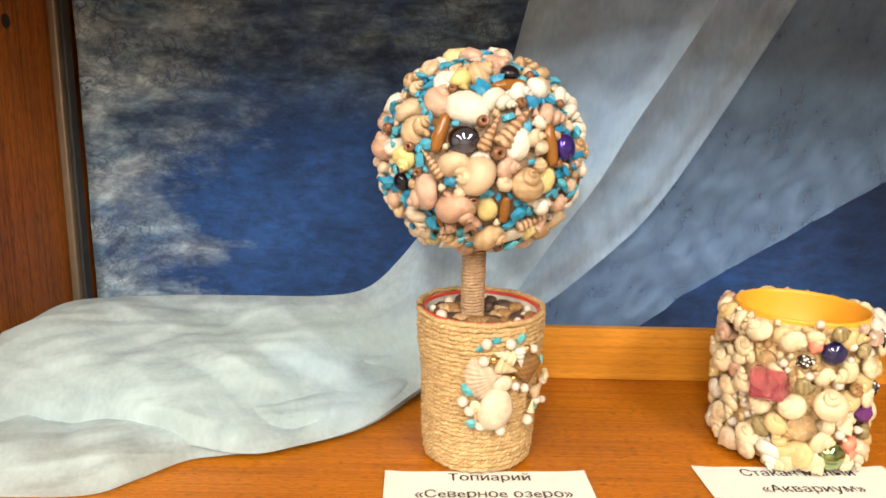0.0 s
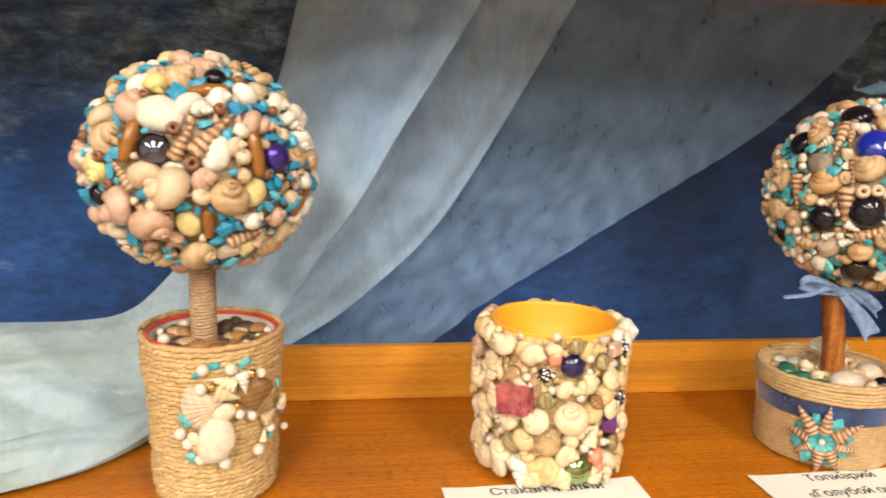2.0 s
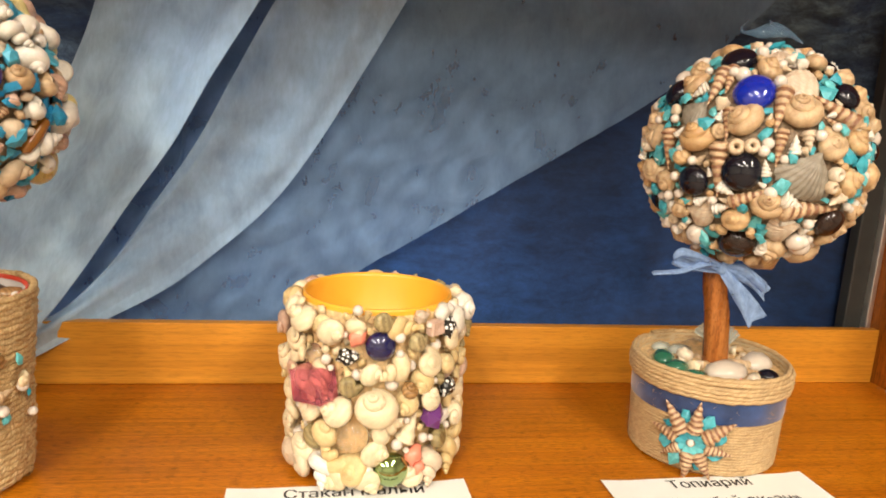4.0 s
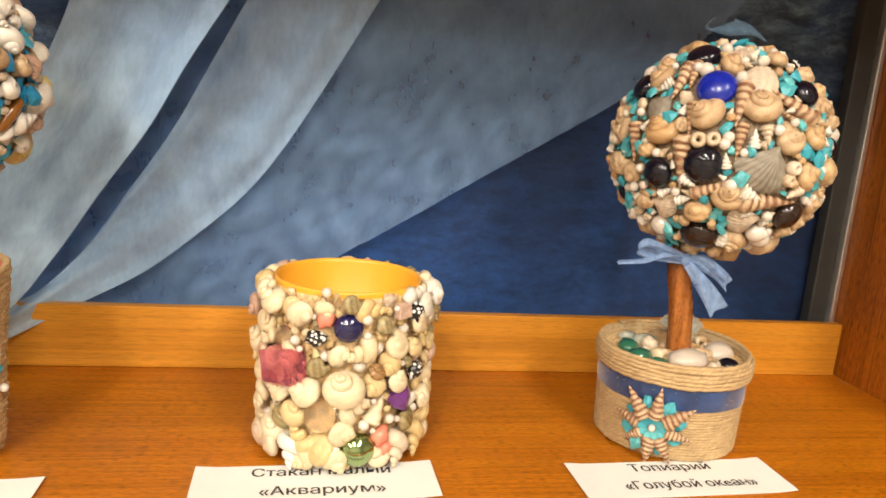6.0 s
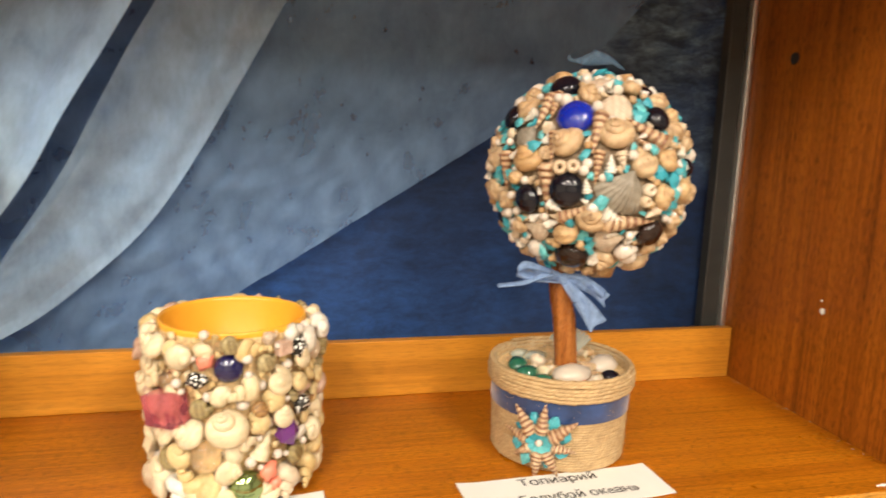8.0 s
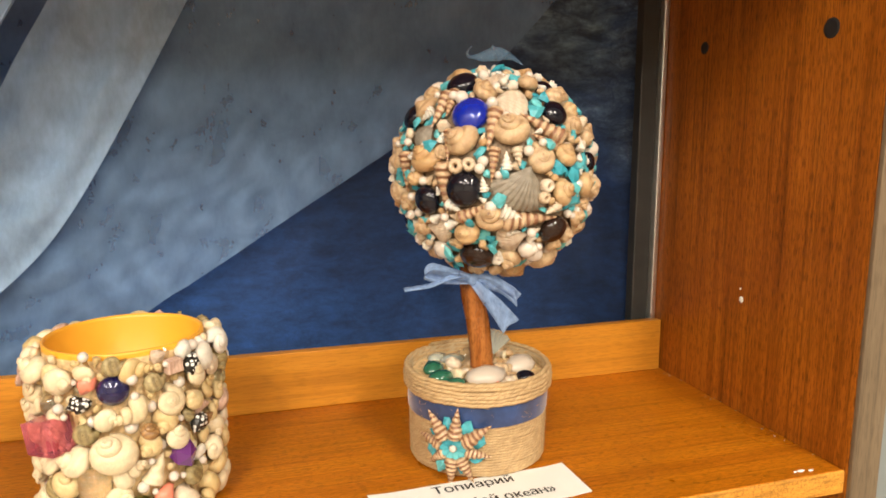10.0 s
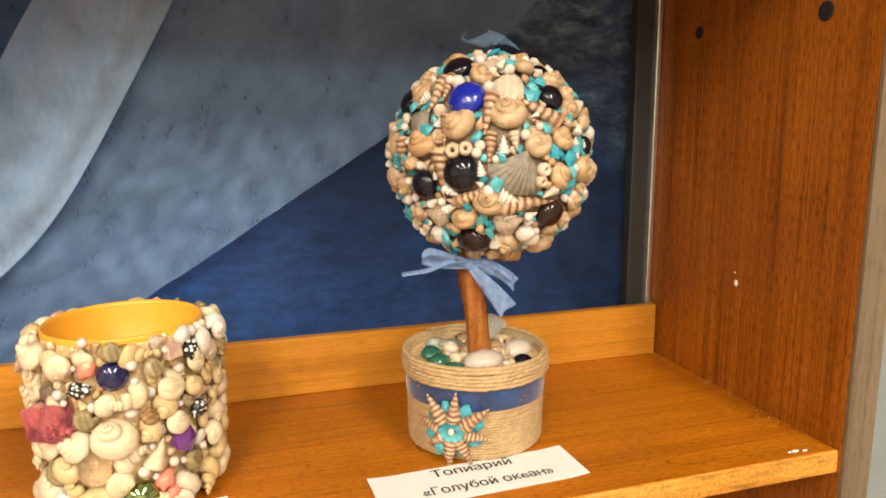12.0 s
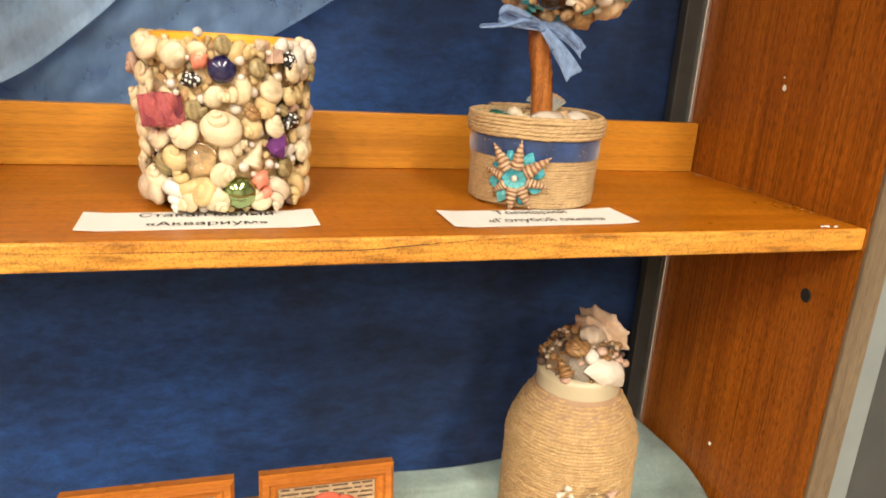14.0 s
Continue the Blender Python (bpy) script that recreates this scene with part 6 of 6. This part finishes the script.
# ---- paper labels ----
def paper_label(x0, x1, y_top, y_low, turn, lines, label):
    cx, cy = (x0 + x1) / 2, (y_top + y_low) / 2
    card = tagged(empty("paper_label", (cx, cy, TOP)), label, "label", "paper labels")
    card.rotation_euler = (0, 0, radians(turn))
    w, h = x1 - x0, y_top - y_low
    nx, ny = 24, 8
    verts = []
    for side in (0.0004, 0.0007):
        for i in range(nx):
            for j in range(ny):
                u, v = i / (nx - 1) - 0.5, j / (ny - 1) - 0.5
                curl = 0.0010 * max(0, abs(2 * u) - 0.8) / 0.2
                verts.append((u * w, v * h, side + curl))
    n = nx * ny
    faces = [q[::-1] for q in grid_faces(nx, ny)] + [tuple(n + a for a in q) for q in grid_faces(nx, ny)]
    ring = [i * ny for i in range(nx)] + [(nx - 1) * ny + j for j in range(1, ny)] + [i * ny + ny - 1 for i in range(nx - 2, -1, -1)] + [j for j in range(ny - 2, 0, -1)]
    faces += [(ring[i], ring[(i + 1) % len(ring)], n + ring[(i + 1) % len(ring)], n + ring[i]) for i in range(len(ring))]
    faces = [tuple(reversed(q)) for q in faces]
    mesh_object("sheet", verts, faces, PAPER, card, False)
    for body, dx, dy, width in [(b, dx + k, dy, w) for b, dx, dy, w in lines for k in (0.0, 0.00028)]:
        curve = bpy.data.curves.new("lettering", "FONT")
        curve.body, curve.size, curve.align_x, curve.align_y = body, 1.0, "CENTER", "CENTER"
        curve.extrude, curve.resolution_u = 0.0, 4
        curve.materials.append(INK)
        curve.small_caps_scale = 0.78
        # a small capital h has the shape of the Cyrillic letter en
        for i, ch in enumerate(body):
            if ch == "h":
                curve.body_format[i].use_small_caps = True
        ob = new("lettering", curve)
        ob.parent = card
        ob.location = (dx, dy, 0.0010 + (dx * 1000 % 1) * 0.0001)
        bpy.context.view_layer.update()
        ob.scale = (width / max(0.001, ob.dimensions.x), 0.0125, 0.0125)
    return card


paper_label(-0.766, -0.627, -0.171, -0.215, 2.0, [("Топиарий", 0.002, 0.0135, 0.056), ("«Сeвeрhоe озeро»", 0.003, -0.007, 0.104)], "white printed paper label lying before the tall topiary")
paper_label(-0.549, -0.409, -0.157, -0.198, 2.0, [("Стакаh малый", 0.003, 0.0115, 0.081), ("«Аквариум»", 0.003, -0.009, 0.071)], "white printed paper label lying before the tumbler")
paper_label(-0.323, -0.183, -0.158, -0.200, 2.0, [("Топиарий", 0.0, 0.0125, 0.056), ("«Голубой окeаh»", 0.004, -0.008, 0.090)], "white printed paper label lying before the low topiary")


# ---- things on the shelf below ----
def twine_bottle():
    base = Vector((-0.138, -0.062, LOWER))
    jar = tagged(empty("twine_bottle", base), "jute-wrapped bottle with a stopper of shells", "bottle")
    body = mesh_object("bottle_body", *lathe([(0.001, 0.001), (0.063, 0.001), (0.064, 0.006), (0.064, 0.136), (0.060, 0.157), (0.051, 0.175), (0.044, 0.186), (0.040, 0.192), (0.0395, 0.194)], 64), JUTE_DARK, jar, True)

    def wall(s):
        z = 0.003 + 0.185 * s
        if z < 0.136:
            return 0.0645
        k = (z - 0.136) / 0.052
        return 0.0645 - 0.0235 * k ** 1.6

    rope("twine_wrap", wall, 0.003, 0.188, 0.0031, 0.0018, JUTE, body, 12, 20, 7, 200, "golden jute twine wound round the bottle", 0.0016)
    fuzz(body, lambda s: wall(s) + 0.0015, 0.05, 0.186, 420, JUTE_PALE, 9)
    mesh_object("neck", *lathe([(0.0385, 0.184), (0.0405, 0.188), (0.0410, 0.194), (0.0405, 0.200), (0.0412, 0.204), (0.0400, 0.209), (0.030, 0.211), (0.001, 0.212)], 64), BOTTLE_CREAM, jar, True, "cream collar of the bottle neck")
    top = core_ball(0.036, jar, (0.002, 0, 0.214))
    top.name = "shell_stopper"
    tagged(top, "stopper heaped with shells and coral")
    top.scale = (1.05, 1.0, 0.85)
    rnd = random.Random(71)
    cover = Cover()
    R = 0.036
    big = [("clam", WHITE, 12, 6, 32, 60), ("ovoid", WHITE, -14, 36, 17, 90), ("moon_tall", BROWN_SHELL, -40, 44, 26, 60), ("whelk", BROWN_SHELL, -52, 14, 24, 130), ("scallop", FAN_GREY, -34, 8, 22, 40), ("nub", FAN_BEIGE, 0, 72, 30, 0)]
    for shape, mat, az, el, mm, angle in big:
        piece("stopper_shell", shape, mat, top, on_ball(az, el, R, angle, mm / 1000, 0, 0.0))
        cover.add(direction(az, el) * R, mm / 2200)
    # knobbly conch lying across the top
    piece("conch_shell", "conch", PEACH, top, Matrix.Translation((0.017, -0.010, 0.012)) @ pose(0, 0, 0, 0, -16, 28) @ pose(0, 0, 0, 60, 0, 180) @ Matrix.Scale(0.058, 4), "peach coloured knobbly conch shell")
    for az, el in spread(700, 72):
        s = rnd.uniform(0.004, 0.011)
        if el > -8 and cover.free(direction(az, el) * R, s / 2, 0.7):
            shape = rnd.choice(["nub", "whelk", "pearl", "moon"])
            piece("stopper_bit", shape, rnd.choice([BROWN_SHELL, DARK_STONE, PINK, CREAM, BROWN_SHELL]), top, on_ball(az, el, R, rnd.uniform(0, 360), s, 0, 0))
            cover.add(direction(az, el) * R, s / 2)
    for shape, mat, az, z, mm, angle in (("nub", WHITE, -4, 0.052, 9, 0), ("whelk", WHITE, -8, 0.046, 10, 40), ("pearl", PEARL, -1, 0.044, 6, 0), ("gem", CLEAR_GEM, 17, 0.044, 24, 0), ("whelk", PINK, 34, 0.046, 14, 20), ("nub", WHITE, 8, 0.038, 8, 0), ("clam", CREAM, 2, 0.026, 26, 80), ("scallop", FAN_BEIGE, 28, 0.020, 24, 100)):
        piece("posy_shell", shape, mat, body, on_drum(az - 22, z + 0.062, 0.0662, angle, mm / 1000, 0, 0))
    return jar


twine_bottle()

PRINT = plain("aged printed paper", (0.42, 0.30, 0.17), 0.7, 0, 160, 0.35)
PRINT_RED = plain("red printed shape", (0.62, 0.10, 0.05), 0.6, 0, 90, 0.35)
PRINT_DARK = plain("brown printed line", (0.10, 0.055, 0.03), 0.6, 0, 200, 0.2)


def picture_frame(x0, x1, z_top, y_top, lean, label, seed):
    w, h = x1 - x0, (z_top - LOWER) / math.cos(radians(lean))
    pic = tagged(empty("picture_frame", ((x0 + x1) / 2, y_top - (z_top - LOWER) * math.tan(radians(lean)), LOWER + 0.0005)), label, "picture frame", "picture frames")
    pic.rotation_euler = (radians(-lean), 0, 0)
    prof = [(0.0, 0.0), (0.0, -0.010), (0.003, -0.014), (0.008, -0.0135), (0.010, -0.010), (0.013, -0.009), (0.0155, -0.0065), (0.016, 0.0)]

    def bar(a, b, into):
        a, b, into = Vector(a), Vector(b), Vector(into)
        along = (b - a).normalized()
        verts = []
        for end, sign in ((a, 1), (b, -1)):
            for d, y in prof:
                verts.append(end + into * d + along * sign * d + Vector((0, y, 0)))
        n = len(prof)
        faces = [(i, (i + 1) % n, n + (i + 1) % n, n + i) for i in range(n)] + [tuple(range(n - 1, -1, -1)), tuple(range(n, 2 * n))]
        ob = mesh_object("moulding", verts, faces, WOOD_FRAME, pic, False)

    bar((-w / 2, 0, h), (w / 2, 0, h), (0, 0, -1))
    bar((w / 2, 0, 0), (-w / 2, 0, 0), (0, 0, 1))
    bar((-w / 2, 0, 0), (-w / 2, 0, h), (1, 0, 0))
    bar((w / 2, 0, h), (w / 2, 0, 0), (-1, 0, 0))
    part("backing", box_bm((-w / 2 + 0.012, -0.004, 0.012), (w / 2 - 0.012, -0.001, h - 0.012), 0), PRINT, pic, "aged printed picture")
    rnd = random.Random(seed)
    rows = int((h - 0.034) / 0.0042)
    for r in range(min(rows, 26)):
        z = h - 0.0185 - r * 0.0042
        x = -w / 2 + 0.018
        while x < w / 2 - 0.022:
            ln = min(rnd.uniform(0.006, 0.018), w / 2 - 0.018 - x)
            part("printed_bar", box_bm((x, -0.0046, z - 0.0007), (x + ln, -0.0040, z + 0.0007), 0), PRINT_DARK, pic)
            x += ln + rnd.uniform(0.002, 0.004)
    for i in range(5):
        bm = bmesh.new()
        bmesh.ops.create_icosphere(bm, subdivisions=2, radius=1)
        for v in bm.verts:
            k = 1 + 0.35 * noise.noise(v.co * 2 + Vector((i * 3 + seed, 0, 0)))
            v.co = Vector((v.co.x * 0.011 * k, v.co.y * 0.0012, v.co.z * 0.006 * k))
        ob = part("red_patch", bm, PRINT_RED, pic, "", True)
        ob.location = ((i - 2) * 0.012, -0.0046, h - 0.030 - abs(i - 2) * 0.004)
    return pic


picture_frame(-0.4455, -0.330, 0.955, -0.09, 9, "orange-brown wooden picture frame with aged print", 1)
picture_frame(-0.598, -0.4655, 0.955, -0.09, 9, "orange-brown wooden picture frame beside another", 2)

swag("sheer_heap_cloth", [(-0.44, 0.012, 0.868), (-0.34, 0.010, 0.870), (-0.24, 0.008, 0.868), (-0.16, 0.016, 0.868), (-0.09, 0.030, 0.872), (-0.028, 0.030, 0.905), (-0.006, -0.030, 0.900), (-0.005, -0.100, 0.895), (-0.005, -0.165, 0.860)],
     [(-0.40, -0.02, 0.812), (-0.32, -0.03, 0.812), (-0.20, -0.06, 0.812), (-0.14, -0.13, 0.812), (-0.085, -0.15, 0.812), (-0.060, -0.17, 0.812), (-0.050, -0.19, 0.812), (-0.030, -0.21, 0.812)],
     90, 40, SHEER_LOW, "pale green sheer cloth heaped round the bottle", 0.006, 2.0, lambda s: (-0.01, 0.012), 15)
